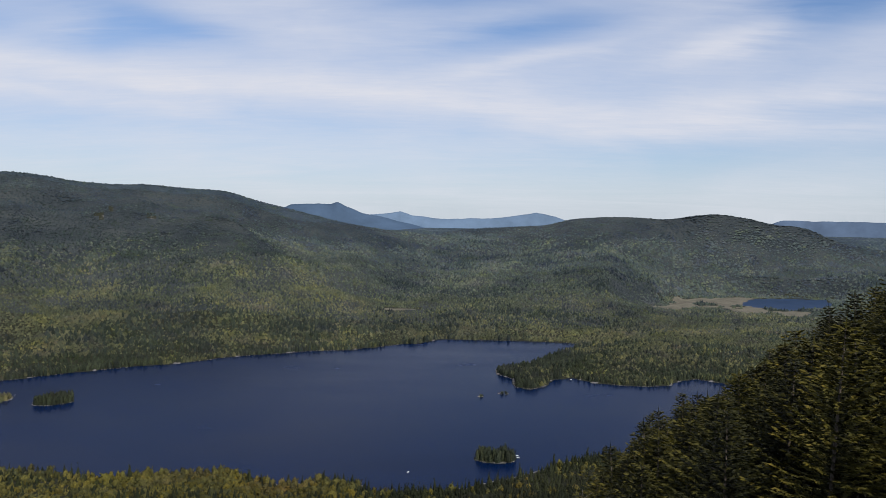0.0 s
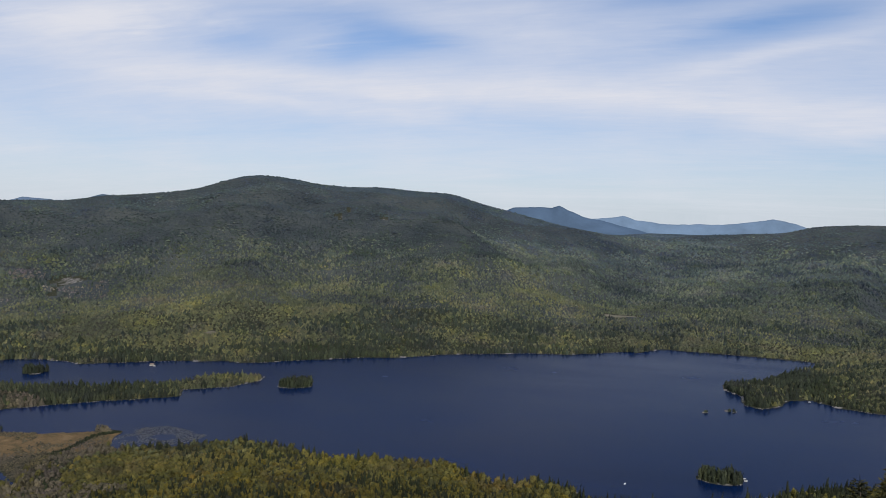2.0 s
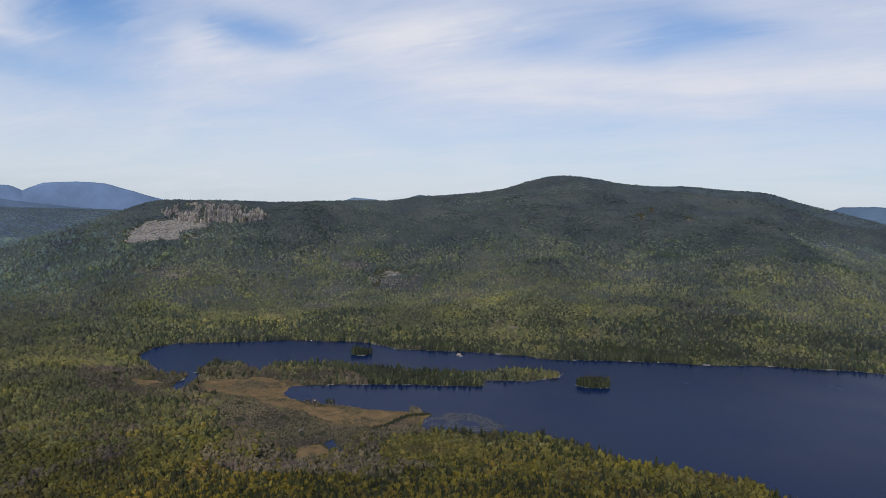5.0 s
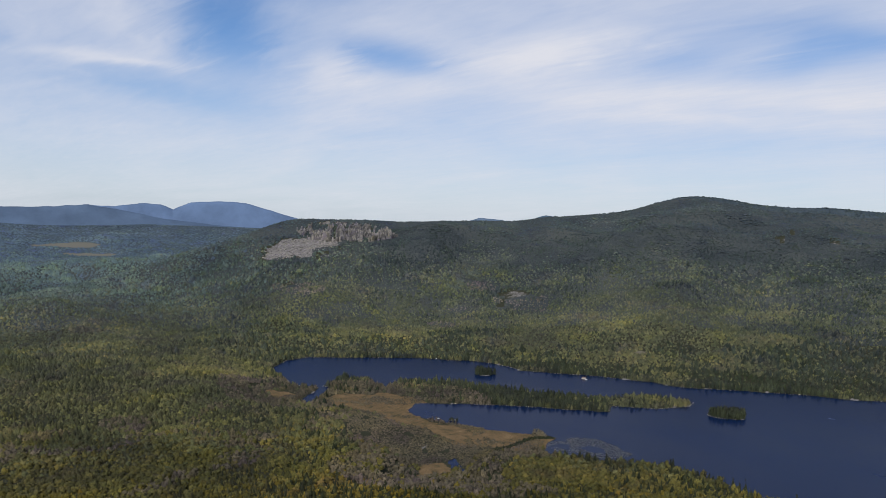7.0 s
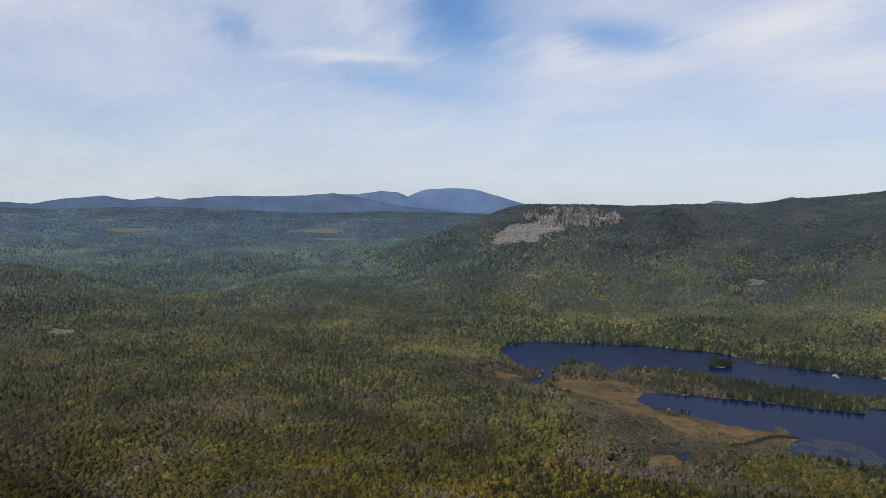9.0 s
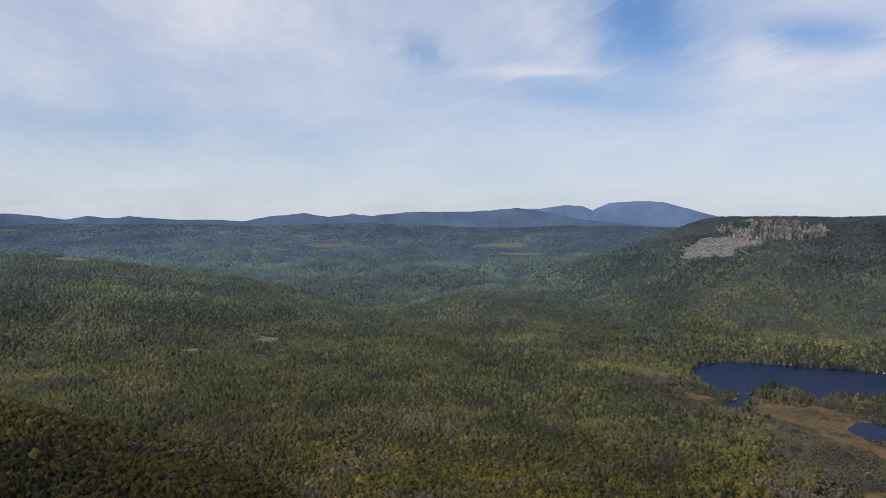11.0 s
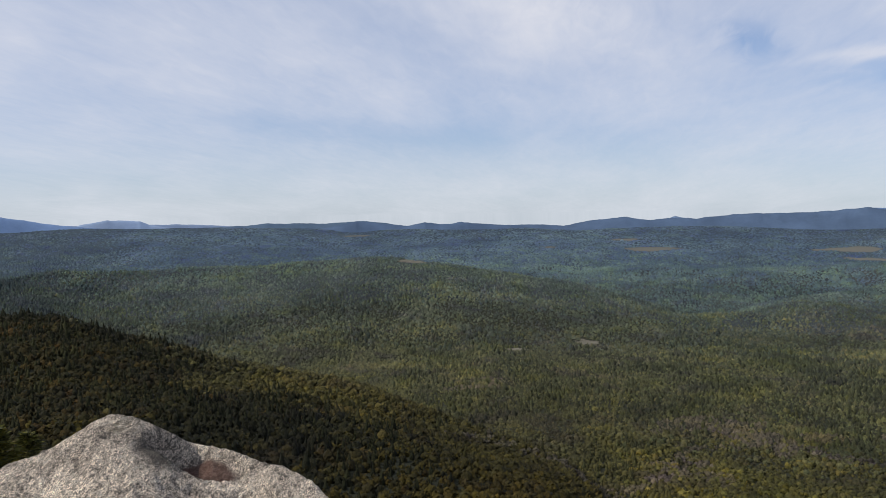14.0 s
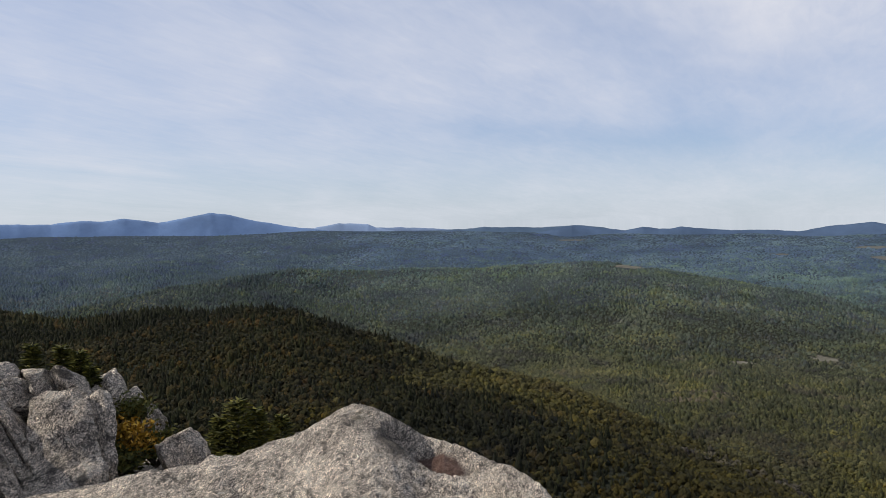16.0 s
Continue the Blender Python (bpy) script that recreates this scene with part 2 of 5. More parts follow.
def forest_floor(k, i, geo):
    place = geo.outputs["Position"]
    a, b = k.noise(place, 0.02, 5.0, 0.65), k.noise(place, 0.5, 4.0, 0.7)
    # soil tone is lowered to deepen the shade seen between crowns
    soil = k.ramp(b, [(0.3, (0.018, 0.020, 0.013)), (0.6, (0.028, 0.030, 0.019)), (0.8, (0.040, 0.042, 0.027))])
    soil = k.mix(k.math("MULTIPLY", a, 0.6), soil, (0.028, 0.030, 0.020))
    marsh = k.ramp(k.noise(place, 0.05, 8.0, 0.78, 0.5), [(0.36, (0.038, 0.040, 0.022)), (0.44, (0.085, 0.062, 0.032)), (0.54, (0.122, 0.083, 0.044)), (0.68, (0.160, 0.116, 0.066))])
    field = k.ramp(k.noise(place, 0.03, 4.0, 0.6), [(0.35, (0.100, 0.093, 0.072)), (0.65, (0.158, 0.146, 0.116))])
    stone = k.ramp(k.noise(place, 0.09, 6.0, 0.75), [(0.34, (0.045, 0.044, 0.042)), (0.5, (0.135, 0.130, 0.130)), (0.72, (0.235, 0.224, 0.222))])
    for label, colour in (("marsh", marsh), ("meadow", field), ("stone", stone)):
        amount = k.add("ShaderNodeAttribute", attribute_name=label).outputs["Fac"]
        ragged = k.math("MULTIPLY_ADD", k.math("SUBTRACT", k.noise(place, 0.06, 5.0, 0.7), 0.5), 0.9, amount)
        edge = k.math("MULTIPLY", k.math("SUBTRACT", ragged, 0.42), 6.0, clamp=True)
        soil = k.mix(edge, soil, colour)
    k.put(i["Base Color"], soil)
    k.put(i["Roughness"], 0.95)
    k.put(i["Specular IOR Level"], 0.1)
    k.put(i["Normal"], k.bump(b, 0.8, 1.5))


def lake_water(k, i, geo):
    place = geo.outputs["Position"]
    ripple = k.noise(k.mapped(place, (1.0, 0.6, 1.0), 30.0), 0.35, 4.0, 0.6)
    gust = k.noise(k.mapped(place, (1.0, 2.4, 1.0), 20.0), 0.004, 4.0, 0.6)
    k.put(i["Base Color"], k.ramp(gust, [(0.3, (0.0010, 0.0070, 0.0320)), (0.7, (0.0019, 0.0104, 0.0440))]))
    k.put(i["Roughness"], k.math("MULTIPLY_ADD", gust, 0.25, 0.10))
    k.put(i["IOR"], 1.11)
    k.put(i["Normal"], k.bump(ripple, 0.35, 0.6))


def pond_water(k, i, geo):
    gust = k.noise(geo.outputs["Position"], 0.02, 4.0, 0.6)
    # bright blue base stands in for the sky's reflection
    k.put(i["Base Color"], k.ramp(gust, [(0.3, (0.016, 0.036, 0.085)), (0.7, (0.024, 0.048, 0.105))]))
    k.put(i["Roughness"], 0.3)
    k.put(i["IOR"], 1.10)


def granite(k, i, geo):
    place = geo.outputs["Position"]
    vein = k.mapped(place, (1.0, 2.4, 1.5), 35.0)
    big, mid = k.noise(place, 1.6, 5.0, 0.6), k.noise(vein, 7.0, 5.0, 0.65, 0.6)
    fine, grit = k.noise(vein, 30.0, 4.0, 0.7, 0.4), k.noise(place, 95.0, 3.0, 0.75)
    fleck = k.noise(k.mapped(place, (1.0, 3.4, 1.6), 62.0), 34.0, 3.0, 0.6, 1.2)
    base = k.ramp(mid, [(0.35, (0.310, 0.276, 0.248)), (0.47, (0.520, 0.470, 0.420)), (0.62, (0.740, 0.680, 0.610))])
    base = k.mix(k.ramp(big, [(0.42, (0.0, 0.0, 0.0)), (0.64, (0.55, 0.55, 0.55))]), base, (0.330, 0.294, 0.270))
    base = k.mix(1.0, base, k.ramp(fine, [(0.37, (0.34, 0.34, 0.35)), (0.48, (0.96, 0.96, 0.96)), (0.61, (1.50, 1.49, 1.44))]), "MULTIPLY")
    base = k.mix(1.0, base, k.ramp(grit, [(0.38, (0.22, 0.22, 0.22)), (0.48, (0.98, 0.98, 0.98)), (0.60, (1.75, 1.72, 1.66))]), "MULTIPLY")
    base = k.mix(1.0, base, k.ramp(fleck, [(0.33, (0.30, 0.29, 0.29)), (0.40, (1.0, 1.0, 1.0))]), "MULTIPLY")
    seam = k.math("ABSOLUTE", k.math("SUBTRACT", k.noise(k.mapped(place, (1.0, 1.9, 1.3), 50.0), 6.5, 5.0, 0.62, 1.4), 0.5))
    seam = k.math("MULTIPLY", k.math("SUBTRACT", 0.028, seam), 60.0, clamp=True)
    seam = k.math("MULTIPLY", seam, k.math("MULTIPLY", k.math("SUBTRACT", big, 0.44), 9.0, clamp=True))
    base = k.mix(k.math("MULTIPLY", seam, 0.8), base, (0.055, 0.050, 0.048))
    for scale, level, sharp, amount, tint in ((8.0, 0.58, 14.0, 0.6, (0.60, 0.59, 0.54)), (3.4, 0.575, 18.0, 0.85, (0.070, 0.065, 0.061)), (15.0, 0.60, 18.0, 0.75, (0.060, 0.056, 0.053)), (5.0, 0.60, 10.0, 0.45, (0.25, 0.23, 0.15))):
        patch = k.math("MULTIPLY", k.math("SUBTRACT", k.noise(place, scale, 6.0, 0.7, 0.9), level), sharp, clamp=True)
        base = k.mix(k.math("MULTIPLY", patch, amount), base, tint)
    # shade of the rough wall left of the hollow, put into the rock colour
    crag_shade = k.add("ShaderNodeAttribute", attribute_name="crag_shade").outputs["Fac"]
    crag_dark = k.math("MULTIPLY", k.math("SUBTRACT", k.math("MULTIPLY_ADD", crag_shade, 0.30, fine), 0.60), 9.0, clamp=True)
    base = k.mix(k.math("MULTIPLY", crag_dark, 0.85), base, (0.050, 0.047, 0.045))
    stain = k.add("ShaderNodeAttribute", attribute_name="stain").outputs["Fac"]
    base = k.mix(k.math("MULTIPLY", stain, 0.9), base, k.ramp(mid, [(0.3, (0.060, 0.030, 0.024)), (0.7, (0.170, 0.090, 0.072))]))
    base = k.mix(1.0, base, (0.91, 0.87, 0.81), "MULTIPLY")
    k.put(i["Base Color"], base)
    k.put(i["Roughness"], 0.9)
    k.put(i["Specular IOR Level"], 0.25)
    relief = k.math("ADD", k.math("ADD", k.math("MULTIPLY", mid, 0.6), k.math("MULTIPLY", fine, 0.75)), k.math("MULTIPLY", grit, 0.3))
    relief = k.math("ADD", relief, k.math("MULTIPLY", k.math("MINIMUM", fleck, 0.40), 0.8))
    relief = k.math("SUBTRACT", relief, k.math("MULTIPLY", seam, 0.5))
    k.put(i["Normal"], k.bump(relief, 0.9, 0.06))


def plain(colour, rough=0.8, vary=0.35, scale=8.0):
    def build(k, i, geo):
        f = k.noise(geo.outputs["Position"], scale, 5.0, 0.65)
        dark = tuple(c * (1 - vary) for c in colour)
        lite = tuple(min(1.0, c * (1 + vary)) for c in colour)
        k.put(i["Base Color"], k.ramp(f, [(0.3, dark), (0.7, lite)]))
        k.put(i["Roughness"], rough)
        k.put(i["Normal"], k.bump(f, 0.3, 0.02))
    return build


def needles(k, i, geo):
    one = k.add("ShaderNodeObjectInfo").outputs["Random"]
    young_lit = k.add("ShaderNodeAttribute", attribute_name="young_lit").outputs["Fac"]
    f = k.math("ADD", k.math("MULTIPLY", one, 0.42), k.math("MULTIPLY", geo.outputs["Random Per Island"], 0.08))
    # outer sprays yellower as new growth; inner shade and sunlit tips painted in too
    f = k.math("MULTIPLY_ADD", young_lit, 0.50, f)
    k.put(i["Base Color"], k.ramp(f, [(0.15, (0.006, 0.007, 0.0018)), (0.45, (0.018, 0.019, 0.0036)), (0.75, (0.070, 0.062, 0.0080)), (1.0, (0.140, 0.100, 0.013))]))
    k.put(i["Roughness"], 0.7)
    k.put(i["Specular IOR Level"], 0.2)


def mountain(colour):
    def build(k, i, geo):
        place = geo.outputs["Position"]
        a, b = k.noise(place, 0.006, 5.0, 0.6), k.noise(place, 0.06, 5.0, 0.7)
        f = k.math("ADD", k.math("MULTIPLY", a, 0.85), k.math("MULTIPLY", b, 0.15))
        # the blue passed in as colour is haze, laid on the slopes as paint
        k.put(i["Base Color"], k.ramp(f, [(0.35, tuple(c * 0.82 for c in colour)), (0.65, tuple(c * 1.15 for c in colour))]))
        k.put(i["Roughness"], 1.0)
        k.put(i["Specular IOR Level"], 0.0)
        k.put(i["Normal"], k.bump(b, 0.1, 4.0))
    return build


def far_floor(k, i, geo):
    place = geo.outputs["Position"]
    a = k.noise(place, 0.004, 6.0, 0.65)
    # blue of the hazy distance is part of this soil colour
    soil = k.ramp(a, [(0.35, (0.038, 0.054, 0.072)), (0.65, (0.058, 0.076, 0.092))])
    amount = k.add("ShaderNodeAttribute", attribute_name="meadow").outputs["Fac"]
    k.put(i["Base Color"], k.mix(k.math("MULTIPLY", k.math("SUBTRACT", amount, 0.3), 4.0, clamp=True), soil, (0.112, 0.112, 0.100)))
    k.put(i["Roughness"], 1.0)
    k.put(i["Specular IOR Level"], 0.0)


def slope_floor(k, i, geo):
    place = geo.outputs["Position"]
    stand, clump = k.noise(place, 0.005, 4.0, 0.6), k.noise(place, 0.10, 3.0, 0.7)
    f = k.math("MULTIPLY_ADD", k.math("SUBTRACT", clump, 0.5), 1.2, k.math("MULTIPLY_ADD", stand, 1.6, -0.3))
    # ramp is tinted blue-grey to paint in the haze over the mountainside
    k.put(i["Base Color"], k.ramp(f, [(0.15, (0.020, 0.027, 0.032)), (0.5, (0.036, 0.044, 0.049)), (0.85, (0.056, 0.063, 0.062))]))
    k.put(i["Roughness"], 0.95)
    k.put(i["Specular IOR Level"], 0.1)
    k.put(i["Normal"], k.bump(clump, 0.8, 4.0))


mat_slope_ground = material("hazed_wooded_floor", slope_floor)
mat_far_ground = material("hazed_plain_floor", far_floor)
mat_ground = material("forest_floor", forest_floor)
mat_water = material("lake_water", lake_water)
mat_pond = material("pond_water", pond_water)
mat_rock = material("granite", granite)
mat_needles = material("spruce_needles", needles)
mat_bark = material("spruce_bark", plain((0.085, 0.068, 0.055), 0.9, 0.45, 12.0))
mat_cliff = woods("cliff_rock", [(0.05, (0.070, 0.072, 0.074)), (0.4, (0.165, 0.160, 0.165)), (0.9, (0.270, 0.262, 0.266))], 1.5, 0.02)
mat_dead = material("bleached_wood", plain((0.16, 0.145, 0.125), 0.85, 0.3, 20.0))


# ---- the lie of the land ----
def lattice(ix, iy, seed):
    h = (ix.astype(np.int64) * 374761393 + iy.astype(np.int64) * 668265263 + seed * 1274126177) & 0xFFFFFFFF
    h = ((h ^ (h >> 13)) * 1103515245) & 0xFFFFFFFF
    return ((h ^ (h >> 16)) & 0xFFFF) / 65535.0


def smooth_noise(x, y, size, seed=0):
    x, y = np.asarray(x, float) / size, np.asarray(y, float) / size
    ix, iy = np.floor(x), np.floor(y)
    fx, fy = x - ix, y - iy
    fx, fy = fx * fx * (3 - 2 * fx), fy * fy * (3 - 2 * fy)
    a, b = lattice(ix, iy, seed), lattice(ix + 1, iy, seed)
    c, d = lattice(ix, iy + 1, seed), lattice(ix + 1, iy + 1, seed)
    return (a * (1 - fx) + b * fx) * (1 - fy) + (c * (1 - fx) + d * fx) * fy


def fbm(x, y, size, octaves=4, seed=0):
    total, weight = 0.0, 1.0
    for o in range(octaves):
        total = total + weight * (smooth_noise(x, y, size / 2 ** o, seed + o) - 0.5)
        weight *= 0.5
    return total


def soft_max(a, b, k):
    h = np.clip(0.5 + 0.5 * (a - b) / k, 0, 1)
    return b + (a - b) * h + k * h * (1 - h)


def along(az, stations, column=1):
    rows = sorted(stations)
    return np.interp(az, [q[0] for q in rows], [q[column] for q in rows])


# crest lines: turn in degrees, height of the crest as an angle from the eye
RIDGE = [(100, -14), (84, -9), (76.0, -6.0), (72.0, -5.3), (68.0, -4.0), (64.8, -2.9), (62.3, -2.1), (59.8, -1.1), (57.8, -0.45), (53.0, -0.45), (49.7, -0.57),
         (45.5, -0.37), (41.7, -0.29), (39.5, 0.11), (35.4, 0.54), (33.4, 0.83), (31.3, 1.62), (29.5, 1.98), (27.2, 1.79), (25.2, 1.39), (22.3, 1.2),
         (20.7, 1.28), (18.4, 1.06), (15.3, 0.95), (13.8, 0.37), (11.6, -0.06), (9.0, -0.7), (7.3, -1.1), (5.6, -1.38), (3.6, -1.72), (1.4, -1.9), (-2, -2.5), (-6, -3.6), (-12, -8)]
HILLS = [(8, -6), (3, -2.6), (1.4, -1.9), (-2.7, -1.38), (-7.8, -1.08), (-9.2, -0.62), (-12.0, -0.42), (-14.0, -0.43), (-15.9, -0.6), (-17.8, -0.24),
         (-19.5, -0.05), (-20.4, -0.3), (-21.8, -0.44), (-22.7, -0.82), (-24.6, -0.82), (-25.7, -1.3), (-26.7, -1.85), (-27.7, -2.1), (-30, -2.3), (-45, -4)]
SPUR = [(190, -26), (165, -5), (145.1, -4.9), (141.9, -5.6), (138.5, -5.5), (135.2, -5.6), (133.0, -6.3), (129.9, -6.1), (126.4, -6.8), (123.2, -8.2), (119.1, -9.3),
        (115.0, -10.8), (106.7, -13.2), (98.8, -16.3), (91.5, -18.6), (80, -27)]
MIDHILL = [(165, -6.5), (145, -6), (139.2, -5.3), (134.1, -4.35), (130.3, -3.7), (126.3, -3.0), (121.5, -3.3), (114.9, -3.3), (110.8, -3.25), (104.7, -3.45), (101.1, -3.8), (95.1, -4.6), (86, -6.6), (78, -9)]
SPUR_R = [(160, 1350), (145, 1300), (130, 1180), (120, 1000), (110, 860), (100, 750), (91, 680)]
SHOULDER = [(-90, -3), (-40, -7), (-28, -14), (-20, -20.5), (-12, -27.5), (-5, -36), (5, -50)]
HILL_R = [0, 8, 15, 40, 100, 200, 400, 600, 800, 950, 1100, 1400]
HILL_Z = [337.2, 336.2, 332.5, 318, 278, 222, 132, 70, 28, 8, 3, 2]


def ridge(az, r, crest, crest_r, foot_r, foot_z, fall, curve=1.35):
    top = sum(along(az + d, crest) for d in (-0.75, -0.25, 0.25, 0.75)) / 4 + 0.03
    zc = EYE + crest_r * np.tan(np.radians(top))
    s = np.clip((r - foot_r) / (crest_r - foot_r), 0, 1)
    front = foot_z + (zc - foot_z) * (0.35 * s + 0.65 * s ** curve)
    return np.where(r <= crest_r, front, zc - fall * (r - crest_r) * np.clip((r - crest_r) / 120, 0.15, 1)) - np.where(r < foot_r, (foot_r - r) * 0.5, 0)


def true_range(r):
    """The far country is drawn together along the line of sight, so that the horizon fits in 4.9 km."""
    q = np.clip((r - 2200) / 2700, 0, 0.985)
    return np.where(r < 2200, r, 2200 + 2700 * q / (1 - q))


def base_land(x, y):
    r = np.hypot(x, y)
    az = np.degrees(np.arctan2(-x, y))
    az = np.where(az < -120, az + 360, az)
    far = true_range(r)
    shrink = r / np.maximum(far, 1)
    rim = along(az, [(-60, -1.4), (-28, -1.4), (-12, -1.4), (5, -1.4), (50, -1.4), (64, -1.15), (91, -1.0), (108, -0.75), (118, -0.6), (150, -0.55)])
    z = EYE - shrink * (EYE - 9)
    z = np.minimum(z, EYE + r * np.tan(np.radians(rim - 1.0 * np.clip((4880 - r) / 2000, 0, 1))))
    z = z + shrink * (14 * fbm(x, y, 700, 4, 3) + 10 * np.clip((r - 900) / 800, 0, 1) + 90 * fbm(x, y, 620, 3, 5) * np.clip((r - 2300) / 700, 0, 1))
    roll = 92 * fbm(x, y, 560, 3, 11) + 26 * fbm(x, y, 170, 2, 17)
    crest_r = along(az, [(84, 2600), (76, 2750), (66, 2950), (58, 3150), (40, 3300), (28, 3400), (10, 3500), (0, 3700), (-12, 3800)])
    foot_r = along(az, [(84, 2000), (66, 1950), (59, 1780), (45, 1820), (30, 1880), (15, 1960), (0, 2120), (-12, 2250)])
    up = ridge(az, r, RIDGE, crest_r, foot_r, 8.0, 0.45)
    away = np.clip(np.abs(r - crest_r) / 260, 0.12, 1) * np.clip((r - foot_r) / 300, 0, 1)
    z = soft_max(np.where(az < -12, -200, up + roll * away), z, 25)
    hills = ridge(az, r, HILLS, 3950 + 0 * r, along(az, [(8, 2200), (-12, 2250), (-17, 3280), (-30, 3350)]), 25.0, 0.45, 1.5)
    z = soft_max(np.where(az > 8, -200, hills + roll * along(az, [(-14, 0.3), (-6, 0.8)]) * np.clip((3950 - r) / 400, 0.1, 1) * np.clip((r - 2300) / 300, 0, 1)), z, 22)
    mid = ridge(az, r, MIDHILL, along(az, [(145, 2250), (126, 2700), (110, 2600), (86, 2400)]), 1750 + 0 * r, 12.0, 0.22, 1.2)
    z = soft_max(np.where(az < 78, -200, mid + roll * 0.40 * np.clip((r - 1600) / 300, 0, 1)), z, 25)
    own = np.interp(r, HILL_R, HILL_Z) + 16 * fbm(x, y, 260, 4, 23) * np.clip((r - 120) / 300, 0, 1) * np.clip((1300 - r) / 400, 0, 1)
    z = soft_max(own, z, 12)
    spur_r = along(az, SPUR_R)
    spur = ridge(az, r, SPUR, spur_r, 330 + 0 * r, 186.0, 0.5, 1.0)
    z = soft_max(np.where((az < 78) | (r < 200), -200, spur + roll * 0.35 * np.clip((r - 350) / 200, 0, 1)), z, 10)
    shelf = 337.45 - 0.1 * (r - 6) - 1.5 * np.clip(r - 9.0, 0, 9) ** 1.3 - 6 * np.clip((124 - az) / 6, 0, 1)
    z = np.where((r < 16) & (r > 4.5) & (az > 117) & (az < 175), np.maximum(z, shelf), z)
    side = ridge(az, r, SHOULDER, 30 + 0 * r, 5 + 0 * r, 335.0, 0.7, 1.0)
    return np.where((az < 5) & (r < 400) & (r > 5), soft_max(side, z, 1.5), z)


# ---- the lake's shore on the plan ----
NORTH_SHORE = [(-1483, 890), (-1533, 957), (-1544, 1016), (-1497, 1080), (-1444, 1158), (-1393, 1228), (-1325, 1285), (-1288, 1320), (-1191, 1337), (-1154, 1323),
               (-1068, 1376), (-1006, 1419), (-899, 1463), (-845, 1470), (-792, 1510), (-719, 1569), (-648, 1619), (-578, 1654), (-510, 1710), (-449, 1761),
               (-366, 1796), (-295, 1838), (-216, 1852), (-113, 1931), (-58, 1960), (-1, 2026), (102, 2026), (219, 2019), (319, 2003), (359, 1981)]
PENINSULA = [(266, 1834), (216, 1748), (154, 1692), (118, 1654), (117, 1608), (142, 1556), (143, 1486), (172, 1469), (208, 1500), (222, 1561), (264, 1575),
             (302, 1536), (354, 1515), (407, 1509), (449, 1521), (471, 1558), (519, 1582), (547, 1558), (640, 1500), (560, 1250), (400, 1130)]
NEAR_SHORE = [(221, 1073), (170, 1045), (88, 976), (36, 938), (-39, 925), (-86, 923), (-103, 952), (-125, 962), (-205, 942), (-215, 948), (-260, 987), (-329, 975),
              (-402, 960), (-444, 961), (-511, 973), (-562, 980), (-594, 965), (-640, 920), (-690, 888), (-722, 893), (-745, 930), (-758, 965), (-788, 958), (-832, 927), (-886, 907), (-941, 886), (-987, 880), (-1021, 887)]
WEST_ARM = [(-1060, 935), (-1030, 971), (-974, 1025), (-899, 1092), (-800, 1166), (-829, 1212), (-763, 1263), (-740, 1333), (-751, 1369), (-818, 1355), (-880, 1242),
            (-973, 1183), (-1089, 1146), (-1180, 1082), (-1215, 1014), (-1183, 961), (-1206, 967), (-1264, 987), (-1317, 962), (-1276, 896), (-1260, 860), (-1307, 837), (-1426, 867)]
LAKE = NORTH_SHORE + PENINSULA + NEAR_SHORE + WEST_ARM
POND = [(1057, 2759), (1130, 2880), (1197, 2960), (1333, 2977), (1448, 2939), (1400, 2800), (1321, 2685), (1164, 2596), (1088, 2687)]
CREEK = [(-1190, 770), (-1235, 830), (-1275, 870), (-1255, 885), (-1210, 835), (-1170, 775)]
BROOK = [(-777, 746), (-782, 771), (-752, 751), (-725, 732), (-744, 727)]
POOL = [(-848, 759), (-846, 771), (-818, 748), (-818, 735)]
ISLANDS = [(-660, 1322, 33, 24), (-1168, 1229, 23, 16), (76, 1053, 29, 19), (116, 1434, 9, 6), (73, 1409, 4, 3), (-930, 905, 8, 6)]
MARSHES = [[(-1168, 809), (-1193, 874), (-1132, 932), (-1043, 963), (-1011, 917), (-994, 875), (-992, 827), (-1026, 811), (-1092, 808)],
           [(-1053, 862), (-998, 862), (-960, 864), (-911, 883), (-879, 913), (-828, 936), (-758, 956), (-715, 1003), (-698, 990), (-719, 907), (-771, 849), (-830, 819), (-908, 828), (-967, 830), (-1010, 827)],
           [(-802, 709), (-779, 745), (-733, 732), (-690, 750), (-678, 733), (-720, 716), (-729, 689), (-757, 669)],
           [(-1297, 767), (-1266, 789), (-1211, 780), (-1202, 759), (-1242, 749)]]
BRUSHLAND = [(-1063, 793), (-1000, 819), (-899, 820), (-826, 815), (-768, 845), (-758, 874), (-759, 794), (-745, 745), (-784, 750), (-807, 714), (-860, 704), (-930, 694)]
POND_MARSH = [(988, 2913), (1222, 3079), (1192, 2886), (1057, 2626), (1207, 2529), (1235, 2403), (1087, 2424), (977, 2503), (760, 2560), (700, 2640), (830, 2740)]
FLATS = [(-730, 901), (-768, 968), (-714, 1010), (-633, 993), (-632, 958), (-679, 894)]


